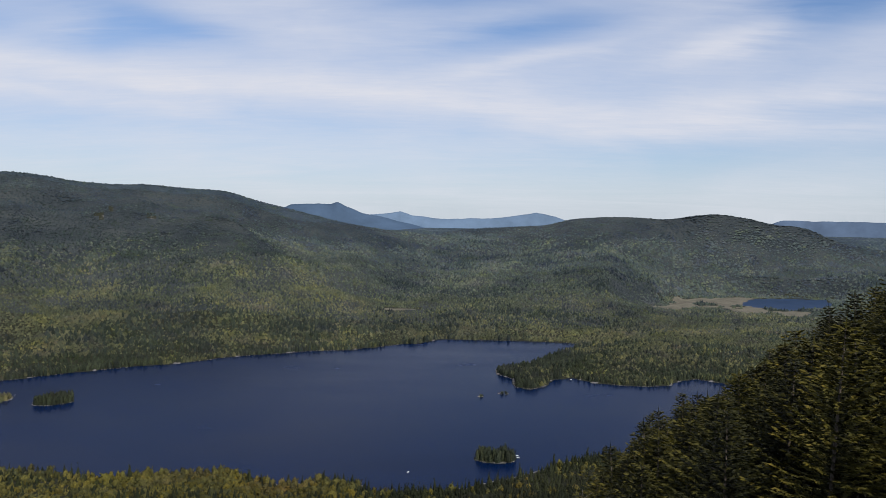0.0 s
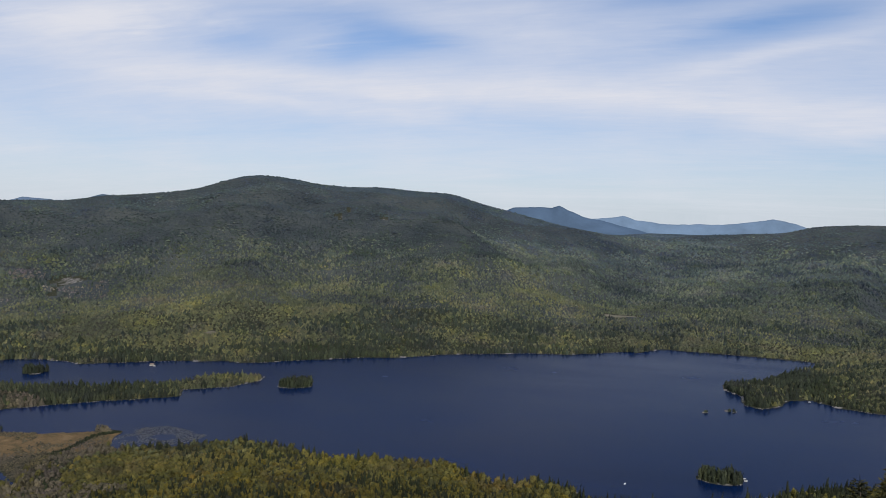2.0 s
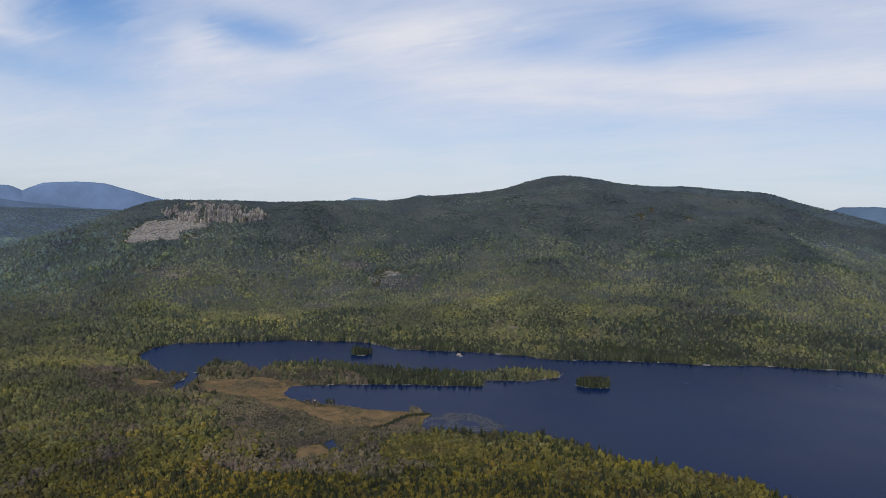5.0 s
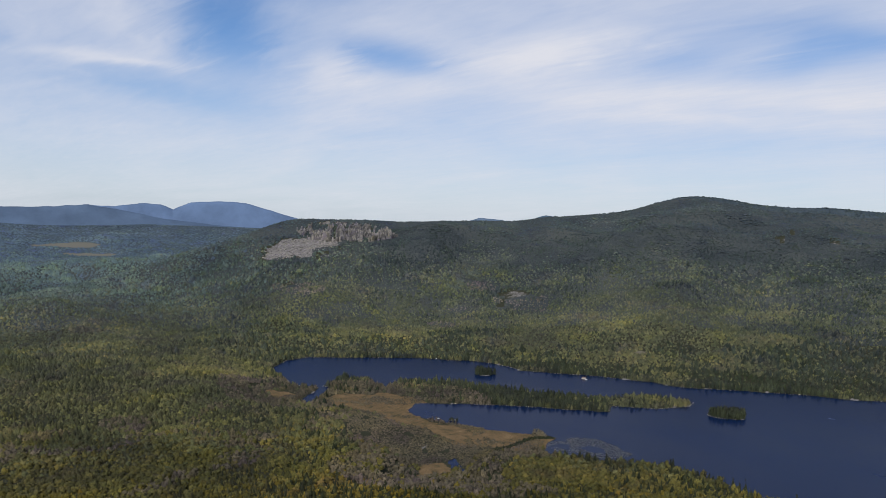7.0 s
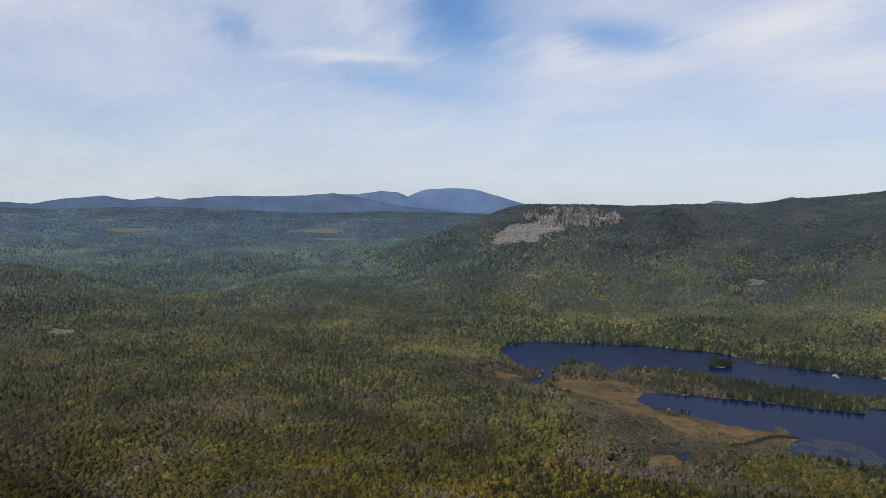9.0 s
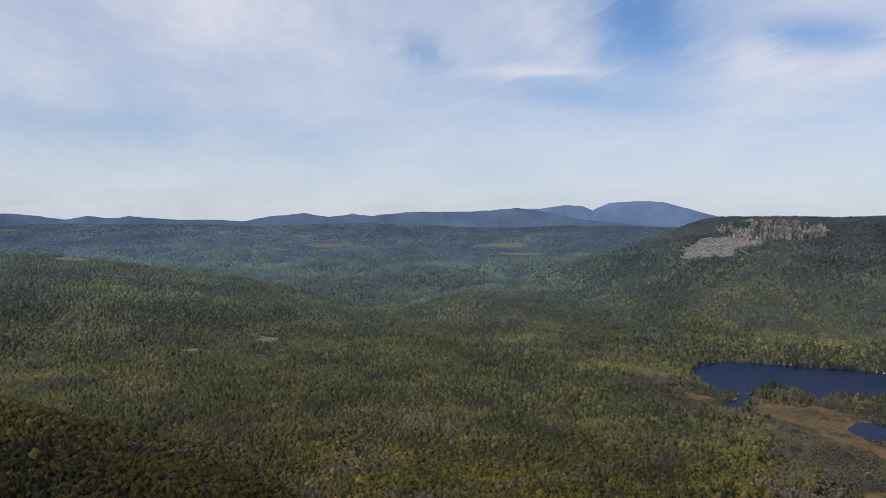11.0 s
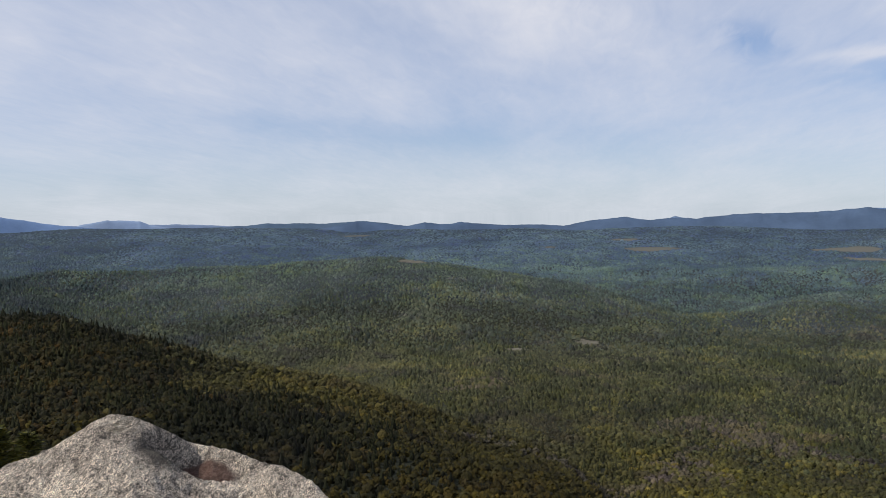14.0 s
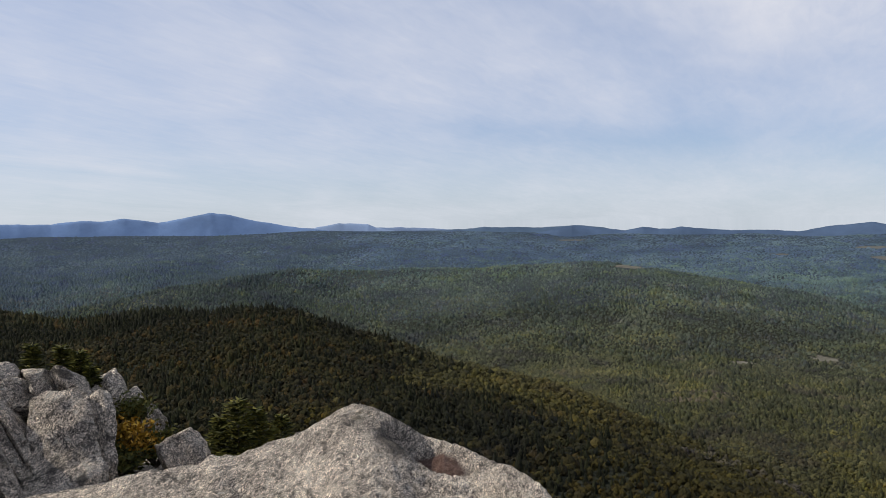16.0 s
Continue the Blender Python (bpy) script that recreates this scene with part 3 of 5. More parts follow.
def inside_by(x, y, shape):
    """Signed distance to a closed outline: plus inside, minus outside."""
    best, odd = np.full(x.shape, 1e12), np.zeros(x.shape, bool)
    for (ax, ay), (bx, by) in zip(shape, shape[1:] + shape[:1]):
        dx, dy = bx - ax, by - ay
        t = np.clip(((x - ax) * dx + (y - ay) * dy) / (dx * dx + dy * dy), 0, 1)
        best = np.minimum(best, (x - ax - t * dx) ** 2 + (y - ay - t * dy) ** 2)
        if ay != by:
            odd ^= ((ay > y) != (by > y)) & (x < (bx - ax) * (y - ay) / (by - ay) + ax)
    return np.where(odd, 1, -1) * np.sqrt(best)


def wetness(x, y):
    """How far inside open water a place lies, in metres."""
    wob = 7 * fbm(x, y, 60, 3, 41)
    d = np.maximum(inside_by(x, y, LAKE), np.maximum(np.maximum(inside_by(x, y, CREEK), inside_by(x, y, POOL) - 2), inside_by(x, y, BROOK) - 2)) + wob
    for cx, cy, a, b in ISLANDS:
        turn = math.atan2(cy, cx)
        u = ((x - cx) * math.cos(turn) + (y - cy) * math.sin(turn)) / b
        v = (-(x - cx) * math.sin(turn) + (y - cy) * math.cos(turn)) / a
        d = np.minimum(d, (np.hypot(u, v) - 1) * min(a, b) + 0.25 * wob)
    return d


POND_Z = EYE + 2900 * math.tan(radians(-6.35))


def cracked(az, dep):
    """Upright ribs of bare rock between gullies with trees."""
    return fbm(az * 120 + dep * 40, dep * 80, 45, 4, 63)


def land(x, y):
    """Height of the ground, and the shares of marsh, meadow and bare stone."""
    x, y = np.asarray(x, float), np.asarray(y, float)
    z = base_land(x, y)
    r = np.hypot(x, y)
    az = np.degrees(np.arctan2(-x, y))
    az = np.where(az < -120, az + 360, az)
    marsh, meadow, stone = np.full(x.shape, -6.0), np.zeros(x.shape), np.zeros(x.shape)
    wet = np.full(x.shape, -999.0)
    near = (r > 800) & (r < 2300) & (az > -35) & (az < 66)
    if near.any():
        xs, ys = x[near], y[near]
        w = wetness(xs, ys)
        m = np.max([inside_by(xs, ys, shape) for shape in MARSHES], axis=0) + 34 * fbm(xs, ys, 55, 3, 45)
        bank = np.where(m > -25, 0.35, 0.7 + np.clip(-w, 0, 999) * 0.06 + np.clip(-w - 60, 0, 999) * 0.16)
        zz = np.where(w > 0, -np.minimum(2.5, 0.15 + w * 0.2), np.minimum(z[near], bank))
        zz = np.where((w < 0) & (w > -260) & (m > -40), np.minimum(zz, 0.35 + np.clip(-m, 0, 40) * 0.03), zz)
        z[near], wet[near] = zz, w
        marsh[near] = np.clip(m / 16 + 0.5, -6, 1)
    pond = (r > 2400) & (r < 3600) & (az < -10) & (az > -35)
    if pond.any():
        xs, ys = x[pond], y[pond]
        p, m = inside_by(xs, ys, POND), inside_by(xs, ys, POND_MARSH)
        lvl = np.where(p > 0, POND_Z - 2, np.where(np.maximum(p, m) > -150, POND_Z + 1 + np.clip(-np.maximum(p, m), 0, 150) * 0.03, z[pond]))
        ease = np.clip((np.maximum(p, m) + 150) / 100, 0, 1)
        z[pond] = z[pond] * (1 - ease) + lvl * ease
        wet[pond] = p
        marsh[pond] = -6
        meadow[pond] = np.clip((m + 190 * fbm(xs, ys, 150, 4, 47) + 110 * fbm(xs, ys * 0.4, 45, 3, 49)) / 40 + 0.3, 0, 1) * (p < 0)
    dep = np.degrees(np.arctan2(z - EYE, np.maximum(r, 1)))
    # far cuttings and meadows: turn, angle below the eye, half sizes in degrees
    edge = 1.6 * fbm(x, y, 130, 4, 91)
    for faz, fel, wa, we in FIELDS:
        meadow = np.maximum(meadow, np.clip(1.15 - np.hypot((az - faz) / wa, (dep - fel) / we) + edge, 0, 0.8) * (r > 700))
    for saz, sel, wa, we, amount in SLIDES:
        u, v = (az - saz) / wa, (dep - sel) / we
        stone = np.maximum(stone, amount * np.clip(1.55 - np.hypot(u, v) + 0.5 * edge, 0, 1) * (r > 1500))
    face = (az > 48) & (az < 62) & (r > 2300)
    if face.any():
        u, v = az[face] * 10 + 5 * fbm(x[face], y[face], 60, 3, 52), dep[face] * 20 + 8 * fbm(x[face], y[face], 60, 3, 53)
        rocky = np.max([inside_by(u, v, [(p * 10, q * 20) for p, q in shape]) for shape in CLIFFS], axis=0)
        scree = np.max([inside_by(u, v, [(p * 10, q * 20) for p, q in shape]) for shape in TALUS], axis=0)
        bare_rock = np.maximum(np.where(cracked(az[face], dep[face]) > -0.12, rocky, -9), scree)
        stone[face] = np.maximum(stone[face], np.clip(bare_rock / 4 + 0.5, 0, 1))
    stone = stone * (0.95 + 0.7 * fbm(az * 90, dep * 260, 60, 4, 51))
    stone = np.where((wet < 0.5) & (wet > -3.2) & (marsh < -1.5) & (r < 2300) & ~((x > -840) & (x < -690) & (y < 830)), 0.72 + 0.8 * fbm(x, y, 40, 2, 57), stone)
    return z, marsh, meadow, stone, wet


FIELDS = [(92.2, -2.5, 1.8, 0.13), (84.9, -2.7, 2.1, 0.14), (72.2, -2.65, 1.8, 0.13), (102.2, -3.4, 1.3, 0.14), (89.3, -9.4, 1.5, 0.24), (91.0, -13.9, 0.9, 0.22), (62.5, -0.95, 1.6, 0.08),
          (106.3, -1.5, 1.6, 0.07), (87.6, -2.0, 1.5, 0.08), (94.6, -9.9, 1.1, 0.13), (3.2, -7.4, 1.3, 0.11), (14.0, -8.6, 1.2, 0.08), (32.5, -9.2, 0.8, 0.14), (71.5, -3.3, 1.2, 0.10)]
# the bare cliffs and the slide below them, as seen from the summit: turn and angle
CLIFFS = [[(56.7, -1.9), (57.4, -1.4), (56.4, -1.0), (55.2, -0.70), (53.1, -0.70), (51.4, -1.1), (50.4, -1.62), (52.4, -1.95), (54.9, -2.0)]]
TALUS = [[(60.0, -3.4), (59.7, -2.75), (58.4, -2.05), (56.5, -1.9), (54.9, -1.95), (54.3, -2.2), (55.4, -2.6), (57.2, -3.3), (58.8, -3.5)], [(55.9, -3.2), (54.3, -2.75), (54.5, -2.9), (55.7, -3.3)]]
THICKETS = [(81.5, -14.6, 4.2, 0.75), (77.6, -15.4, 2.2, 0.5), (73.5, -14.9, 2.6, 0.6), (69.0, -14.5, 3.0, 0.7)]
SLASH = [(42.0, -5.9, 2.2, 0.75), (45.6, -6.7, 0.9, 0.3), (46.8, -7.9, 0.9, 0.2), (43.5, -5.1, 1.2, 0.35), (57.5, -5.4, 1.4, 0.3)]
SLIDES = [(41.4, -5.5, 1.1, 0.36, 0.46), (42.3, -6.4, 0.5, 0.25, 0.46), (58.0, -5.3, 0.5, 0.12, 0.6), (20.3, -1.0, 0.28, 0.30, 0.55), (22.8, -0.35, 0.25, 0.22, 0.5), (23.6, -0.9, 0.4, 0.2, 0.42)]


def mesh_object(name, verts, faces, mat, smooth=True, **layers):
    """One mesh from arrays of corners and of triangles or quads."""
    me = bpy.data.meshes.new(name)
    verts, faces = np.asarray(verts, np.float32), np.asarray(faces, np.int32)
    me.vertices.add(len(verts))
    me.vertices.foreach_set("co", verts.ravel())
    me.loops.add(faces.size)
    me.loops.foreach_set("vertex_index", faces.ravel())
    me.polygons.add(len(faces))
    me.polygons.foreach_set("loop_start", np.arange(0, faces.size, faces.shape[1], dtype=np.int32))
    me.polygons.foreach_set("use_smooth", np.full(len(faces), smooth))
    for key, values in layers.items():
        me.attributes.new(key, "FLOAT", "POINT").data.foreach_set("value", np.asarray(values, np.float32))
    me.update(calc_edges=True)
    me.materials.append(mat)
    return new(name, me)


# the ground is one sheet round the summit, finer where the view goes
turns = np.concatenate([np.arange(-36, 150, 0.3), np.arange(150, 324, 3.0)])
rings = [0.02]
while rings[-1] < 4880:
    q = rings[-1]
    rings.append(q + (max(0.8, q * 0.10) if q < 500 else max(q * q / EYE * 0.0030, 2) if q < 2250 else 30.0))
rings = np.array(rings)
RR, TT = np.meshgrid(rings, np.radians(turns), indexing="ij")
GX, GY = -np.sin(TT) * RR, np.cos(TT) * RR
GZ, g_marsh, g_meadow, g_stone, g_wet = land(GX.ravel(), GY.ravel())
nr, nt = RR.shape
idx = np.arange(nr * nt).reshape(nr, nt)
wrap = np.roll(idx, -1, axis=1)
quads = np.stack([idx[:-1], idx[1:], wrap[1:], wrap[:-1]], -1).reshape(-1, 4)[:, ::-1]
ground = mesh_object("ground", np.stack([GX.ravel(), GY.ravel(), GZ], 1), quads, mat_ground, True, marsh=np.clip(g_marsh, 0, 1), meadow=g_meadow, stone=g_stone)
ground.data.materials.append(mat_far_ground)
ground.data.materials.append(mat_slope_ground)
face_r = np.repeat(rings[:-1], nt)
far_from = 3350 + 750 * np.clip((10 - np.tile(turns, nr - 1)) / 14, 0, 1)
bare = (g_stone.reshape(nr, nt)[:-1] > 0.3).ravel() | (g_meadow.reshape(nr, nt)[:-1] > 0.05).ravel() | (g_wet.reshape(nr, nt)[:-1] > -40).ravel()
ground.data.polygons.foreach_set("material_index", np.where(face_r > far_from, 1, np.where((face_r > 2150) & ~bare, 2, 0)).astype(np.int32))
tagged(ground, "rolling forest floor of valley, slopes and rocky summit", "ground", kind="structure")


def sheet_of_water(name, x0, x1, y0, y1, z, label, mat):
    bm = bmesh.new()
    bmesh.ops.create_grid(bm, x_segments=24, y_segments=24, size=0.5)
    bmesh.ops.transform(bm, matrix=Matrix.Translation(((x0 + x1) / 2, (y0 + y1) / 2, z)) @ Matrix.Diagonal((x1 - x0, y1 - y0, 1, 1)), verts=bm.verts)
    me = bpy.data.meshes.new(name)
    bm.to_mesh(me)
    bm.free()
    me.materials.append(mat)
    return tagged(new(name, me), label, "lake", kind="structure")


sheet_of_water("water", -1570, 700, 690, 2060, 0.0, "dark blue lake with faint wind ripples", mat_water)
sheet_of_water("water", 1040, 1460, 2580, 2990, POND_Z, "small blue pond among tan reeds", mat_pond)


# ---- woods ----
rng = np.random.default_rng(5)


def crown(levels, sides):
    """Rings of corners from the ground up (radius, height), closed by a tip."""
    v, f = [], []
    for q, (rad, h) in enumerate(levels):
        v += [(rad * math.cos(2 * math.pi * (j + 0.5 * q) / sides), rad * math.sin(2 * math.pi * (j + 0.5 * q) / sides), h) for j in range(sides)]
    v.append((0, 0, 1.0))
    for q in range(len(levels)):
        for j in range(sides):
            here, beside = q * sides + j, q * sides + (j + 1) % sides
            if q == len(levels) - 1:
                f.append((here, beside, len(v) - 1))
            else:
                over, next_over = here + sides, beside + sides
                f += [(here, beside, over), (beside, next_over, over)]
    return np.array(v), np.array(f)


def ragged(shape, sprays, size, droop, seed):
    """A crown with sprays of foliage that stand out of it on all sides."""
    v, f = list(map(tuple, shape[0])), list(map(tuple, shape[1]))
    pk = random.Random(seed)
    for _ in range(sprays):
        tri = [Vector(v[c]) for c in pk.choice(shape[1])]
        p = sum((c * w for c, w in zip(tri, (pk.random() + 0.1, pk.random() + 0.1, pk.random() + 0.1))), Vector()) / 1.8
        p = Vector((p.x, p.y, min(p.z, 0.97))) * pk.uniform(0.98, 1.10)
        out = Vector((p.x, p.y, 0.35 - droop)).normalized()
        side = Vector((-out.y, out.x, pk.uniform(-0.5, 0.5))).normalized() * size * pk.uniform(0.6, 1.1)
        tip = out * size * pk.uniform(0.4, 1.0) + Vector((0, 0, size * pk.uniform(-0.75, 0.35)))
        n0 = len(v)
        v += [tuple(p - side - tip * 0.5), tuple(p + side - tip * 0.5), tuple(p + tip)]
        f.append((n0, n0 + 1, n0 + 2))
    return np.array(v), np.array(f)


SHAPES = {"fir": ragged(crown([(0.80, 0.02), (0.44, 0.46)], 4), 14, 0.26, 0.5, 1), "dome": ragged(crown([(0.92, 0.0), (0.74, 0.66)], 4), 18, 0.36, 0.0, 2), "small_dome": ragged(crown([(0.95, -0.1)], 5), 10, 0.40, 0.0, 3),
          "small_fir": crown([(1.0, 0.0), (0.62, 0.50)], 4), "tuft": crown([(1.0, -0.30)], 5), "slope_tuft": ragged(crown([(0.95, -0.2)], 4), 6, 0.5, 0.0, 4), "column": crown([(1.0, 0.0), (0.8, 0.86)], 4)}


def grove(name, xs, ys, zs, high, wide, shape, mat, label):
    """Many trees in one mesh, each with a shade of its own."""
    V, F = SHAPES[shape]
    count = len(xs)
    turn = rng.uniform(0, 2 * np.pi, count)
    c, s = np.cos(turn)[:, None], np.sin(turn)[:, None]
    v = np.repeat(V[None], count, 0) * (1 + rng.uniform(-0.25, 0.25, (count, len(V), 3)) * (1, 1, 0.6))
    px, py = v[..., 0] * wide[:, None], v[..., 1] * wide[:, None]
    lean = rng.uniform(-0.06, 0.06, (count, 1)) * high[:, None] * v[..., 2]
    out = np.stack([xs[:, None] + c * px - s * py + lean, ys[:, None] + s * px + c * py, zs[:, None] + v[..., 2] * high[:, None] - 0.3], -1)
    faces = (F[None] + (np.arange(count) * len(V))[:, None, None]).reshape(-1, 3)
    tree = np.repeat(rng.uniform(0, 1, count), len(V))
    return tagged(mesh_object(name, out.reshape(-1, 3), faces, mat, shape != "column", tree=tree), label, "forest", kind="stuff")


def scatter(r0, r1, gap, stretch=1.0):
    """Uneven rows of places in the part of the country that the view sweeps."""
    xs, ys = [], []
    r = r0
    while r < r1:
        g = gap(r)
        count = int(radians(183) * r / g)
        a = np.radians(-34.5 + 183 * (np.arange(count) + rng.uniform(-0.5, 0.5, count)) / count)
        rr = r + rng.uniform(-0.55, 0.55, count) * g * stretch
        xs.append(-np.sin(a) * rr)
        ys.append(np.cos(a) * rr)
        r += g * stretch
    return np.concatenate(xs), np.concatenate(ys)


lift = np.degrees(np.arctan2(GZ.reshape(nr, nt) - EYE, RR))
lift = np.maximum.accumulate(np.where(RR < 300, -90, lift), axis=0)


def in_view(az, r, dep):
    """True where land is in view from the summit; the hidden backs of the hills stay unplanted."""
    j = np.clip(np.searchsorted(turns, az), 0, nt - 1)
    i = np.clip(np.searchsorted(rings, r) - 1, 0, nr - 1)
    return dep > lift[i, j] - 0.12


def plant(zone, r0, r1, gap, stretch, broad_shape, fir_shape, label):
    """A ring of forest round the summit: broadleaf and conifer crowns, brush and felled ground."""
    x, y = scatter(r0, r1, gap, stretch)
    z, marsh, meadow, stone, wet = land(x, y)
    count = len(x)
    r = np.hypot(x, y)
    az = np.degrees(np.arctan2(-x, y))
    az = np.where(az < -120, az + 360, az)
    dep = np.degrees(np.arctan2(z + 12 - EYE, r))
    luck = rng.uniform(0, 1, count)
    keep = (wet < -4.0) & (marsh < 0.35 + 0.1 * luck) & (meadow < 0.25 + 0.3 * luck) & (stone < 0.10 + 0.3 * luck) & (dep > -22.8)
    keep &= in_view(az, r, dep)
    for cx, cy, a, b in ISLANDS:
        keep &= np.hypot(x - cx, y - cy) > a * 1.3
    keep &= ~(inside_by(x, y, BRUSHLAND) + 14 * fbm(x, y, 40, 3, 107) > 0)
    stand = fbm(x, y, 330, 4, 61) + 0.5 * fbm(x, y, 90, 3, 67)
    belt = fbm(x * 0.6 + y * 0.2, y, 240, 4, 131)
    spit = np.exp(-((x + 640) ** 2 + (y - 815) ** 2) / 75.0 ** 2)
    shore = np.exp(-np.clip(-wet, 0, 300) / 30) * (wet > -300)
    on_spur = (r < along(az, SPUR_R) + 70) & (az > 92)
    spur = np.clip((az - 94) / 22, 0, 1) * on_spur * (1 - 0.95 * np.clip((r / along(az, SPUR_R) + 0.5 * stand - 0.72) / 0.2, 0, 1) * np.clip((125 - az + 9 * stand) / 9, 0, 1))
    high_up = np.clip((z + 60 * stand - 165) / 90, 0, 1) * (r > 2300) * (az < 75)
    # conifers: in loose stands, along shores, on the spur and high on the mountain
    dark = 0.55 * stand + 0.45 * belt + 0.25 * shore * (az < 15) + 0.9 * spur - 0.3 * spit + 0.46 * ((az > 20) & (az < 46) & (r > 1380) & (r < 1830)) + 0.75 * high_up
    dark = dark + 0.30 * np.clip((az - 54) / 4, 0, 1) * np.clip((68 - az) / 6, 0, 1) * np.clip((r - 2450) / 250, 0, 1) * (r < 3200) + 0.8 * np.clip((az - 120) / 8, 0, 1) * np.clip((r - 1700) / 300, 0, 1)
    # the conifers added below 36 degrees stand in for dark gaps between crowns
    dark = dark + (0.35 * np.clip((12 - az) / 10, 0, 1) + 0.20 * np.clip((36 - az) / 8, 0, 1)) * (r < 1150) + 0.42 * np.clip((3 - az) / 4, 0, 1) * (r > 1350) * (r < 2000)
    fir = dark - 0.2 * np.clip((az - 62) / 6, 0, 1) * np.clip((r - 2200) / 500, 0, 1) + rng.uniform(-0.32, 0.32, count) > 0.30
    brush = (np.abs(stand + 0.12) < 0.08) & (r > 700) & (r < 1500) & (az > 50) & (az < 100) & (luck < 0.7)
    brush |= (marsh > -5.8) & (wet > -260) & (luck < 0.85) & (az > 38) & (spit < 0.4)
    slash = np.zeros(count, bool)
    for saz, sel, wa, we in SLASH:
        slash |= (np.hypot((az - saz) / wa, (np.degrees(np.arctan2(z - EYE, r)) - sel) / we) + 1.2 * stand < 1.25) & (luck < 0.78)
    for saz, sel, wa, we in THICKETS:
        brush |= (np.hypot((az - saz) / wa, (np.degrees(np.arctan2(z - EYE, r)) - sel) / we) + 1.2 * stand < 1.0) & (luck < 0.85)
    brush &= ~slash
    fir &= ~slash & ~brush
    leafy_spur = fir & (spur > 0.25) & (stand + 0.12 + rng.uniform(-0.6, 0.6, count) <= 0.16)
    fir &= ~leafy_spur
    valley = (az + rng.uniform(-12, 12, count) > 78 - 16 * np.clip((r - 2200) / 400, 0, 1)) & (az + rng.uniform(-8, 8, count) < 126)
    open_side = az + rng.uniform(-6, 6, count) > 58
    leaf = ~(fir | brush | slash | leafy_spur)
    # crowns: unequal in size, in clumps of larger and smaller trees
    wide = gap(r) * np.clip(0.62 + 0.5 * fbm(x, y, 60, 2, 137) + rng.normal(0, 0.17, count), 0.36, 1.15)
    tall = rng.uniform(0.75, 1.3, count) * r / true_range(r) * (1 - 0.70 * high_up)
    squat = np.interp(r, [900, 1500, 2400], [1.0, 0.9, 0.85])
    edge = np.where(r < 2300, 7.0 * np.exp(-np.clip(-wet - 3, 0, 300) / 12) * (wet > -300), 0)
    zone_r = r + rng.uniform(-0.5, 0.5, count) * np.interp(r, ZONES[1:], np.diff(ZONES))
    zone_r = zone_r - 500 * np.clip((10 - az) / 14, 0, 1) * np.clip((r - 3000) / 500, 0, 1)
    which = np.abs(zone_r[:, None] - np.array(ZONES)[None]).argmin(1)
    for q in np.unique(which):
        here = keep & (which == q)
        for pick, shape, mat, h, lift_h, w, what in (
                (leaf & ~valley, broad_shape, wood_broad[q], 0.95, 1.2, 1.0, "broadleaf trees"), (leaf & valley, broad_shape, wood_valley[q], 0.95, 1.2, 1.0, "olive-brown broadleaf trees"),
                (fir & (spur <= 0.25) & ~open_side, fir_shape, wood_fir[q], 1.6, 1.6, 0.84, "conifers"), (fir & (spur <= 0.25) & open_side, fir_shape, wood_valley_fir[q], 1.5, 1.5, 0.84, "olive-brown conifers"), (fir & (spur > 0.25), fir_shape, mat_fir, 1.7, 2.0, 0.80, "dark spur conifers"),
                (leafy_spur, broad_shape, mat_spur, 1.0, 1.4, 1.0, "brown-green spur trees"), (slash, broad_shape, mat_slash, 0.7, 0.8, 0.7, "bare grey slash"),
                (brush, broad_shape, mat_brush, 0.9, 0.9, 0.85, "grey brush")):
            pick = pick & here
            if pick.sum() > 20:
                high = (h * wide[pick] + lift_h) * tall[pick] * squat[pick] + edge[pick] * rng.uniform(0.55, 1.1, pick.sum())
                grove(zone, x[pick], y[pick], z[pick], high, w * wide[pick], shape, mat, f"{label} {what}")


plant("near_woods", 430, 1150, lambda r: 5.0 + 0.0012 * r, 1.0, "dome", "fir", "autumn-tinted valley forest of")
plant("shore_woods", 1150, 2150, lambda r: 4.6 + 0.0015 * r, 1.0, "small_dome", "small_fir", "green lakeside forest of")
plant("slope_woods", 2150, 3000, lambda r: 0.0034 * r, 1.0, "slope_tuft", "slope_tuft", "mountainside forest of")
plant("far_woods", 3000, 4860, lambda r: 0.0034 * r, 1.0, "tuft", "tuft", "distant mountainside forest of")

# the steep flank between the summit and the valley woods
fx, fy = scatter(45, 900, lambda r: 8.0 + 0.006 * r)
fz, _, _, _, fwet = land(fx, fy)
flank = (np.degrees(np.arctan2(fz + 12 - EYE, np.hypot(fx, fy))) <= -22.8) & (np.hypot(fx, fy) < 700) & (fwet < -5)
fx, fy, fz = fx[flank], fy[flank], fz[flank]
grove("flank_woods", fx, fy, fz, rng.uniform(5, 10, len(fx)), rng.uniform(2.0, 3.4, len(fx)), "fir", mat_fir, "dark conifers on the steep flank below the summit")

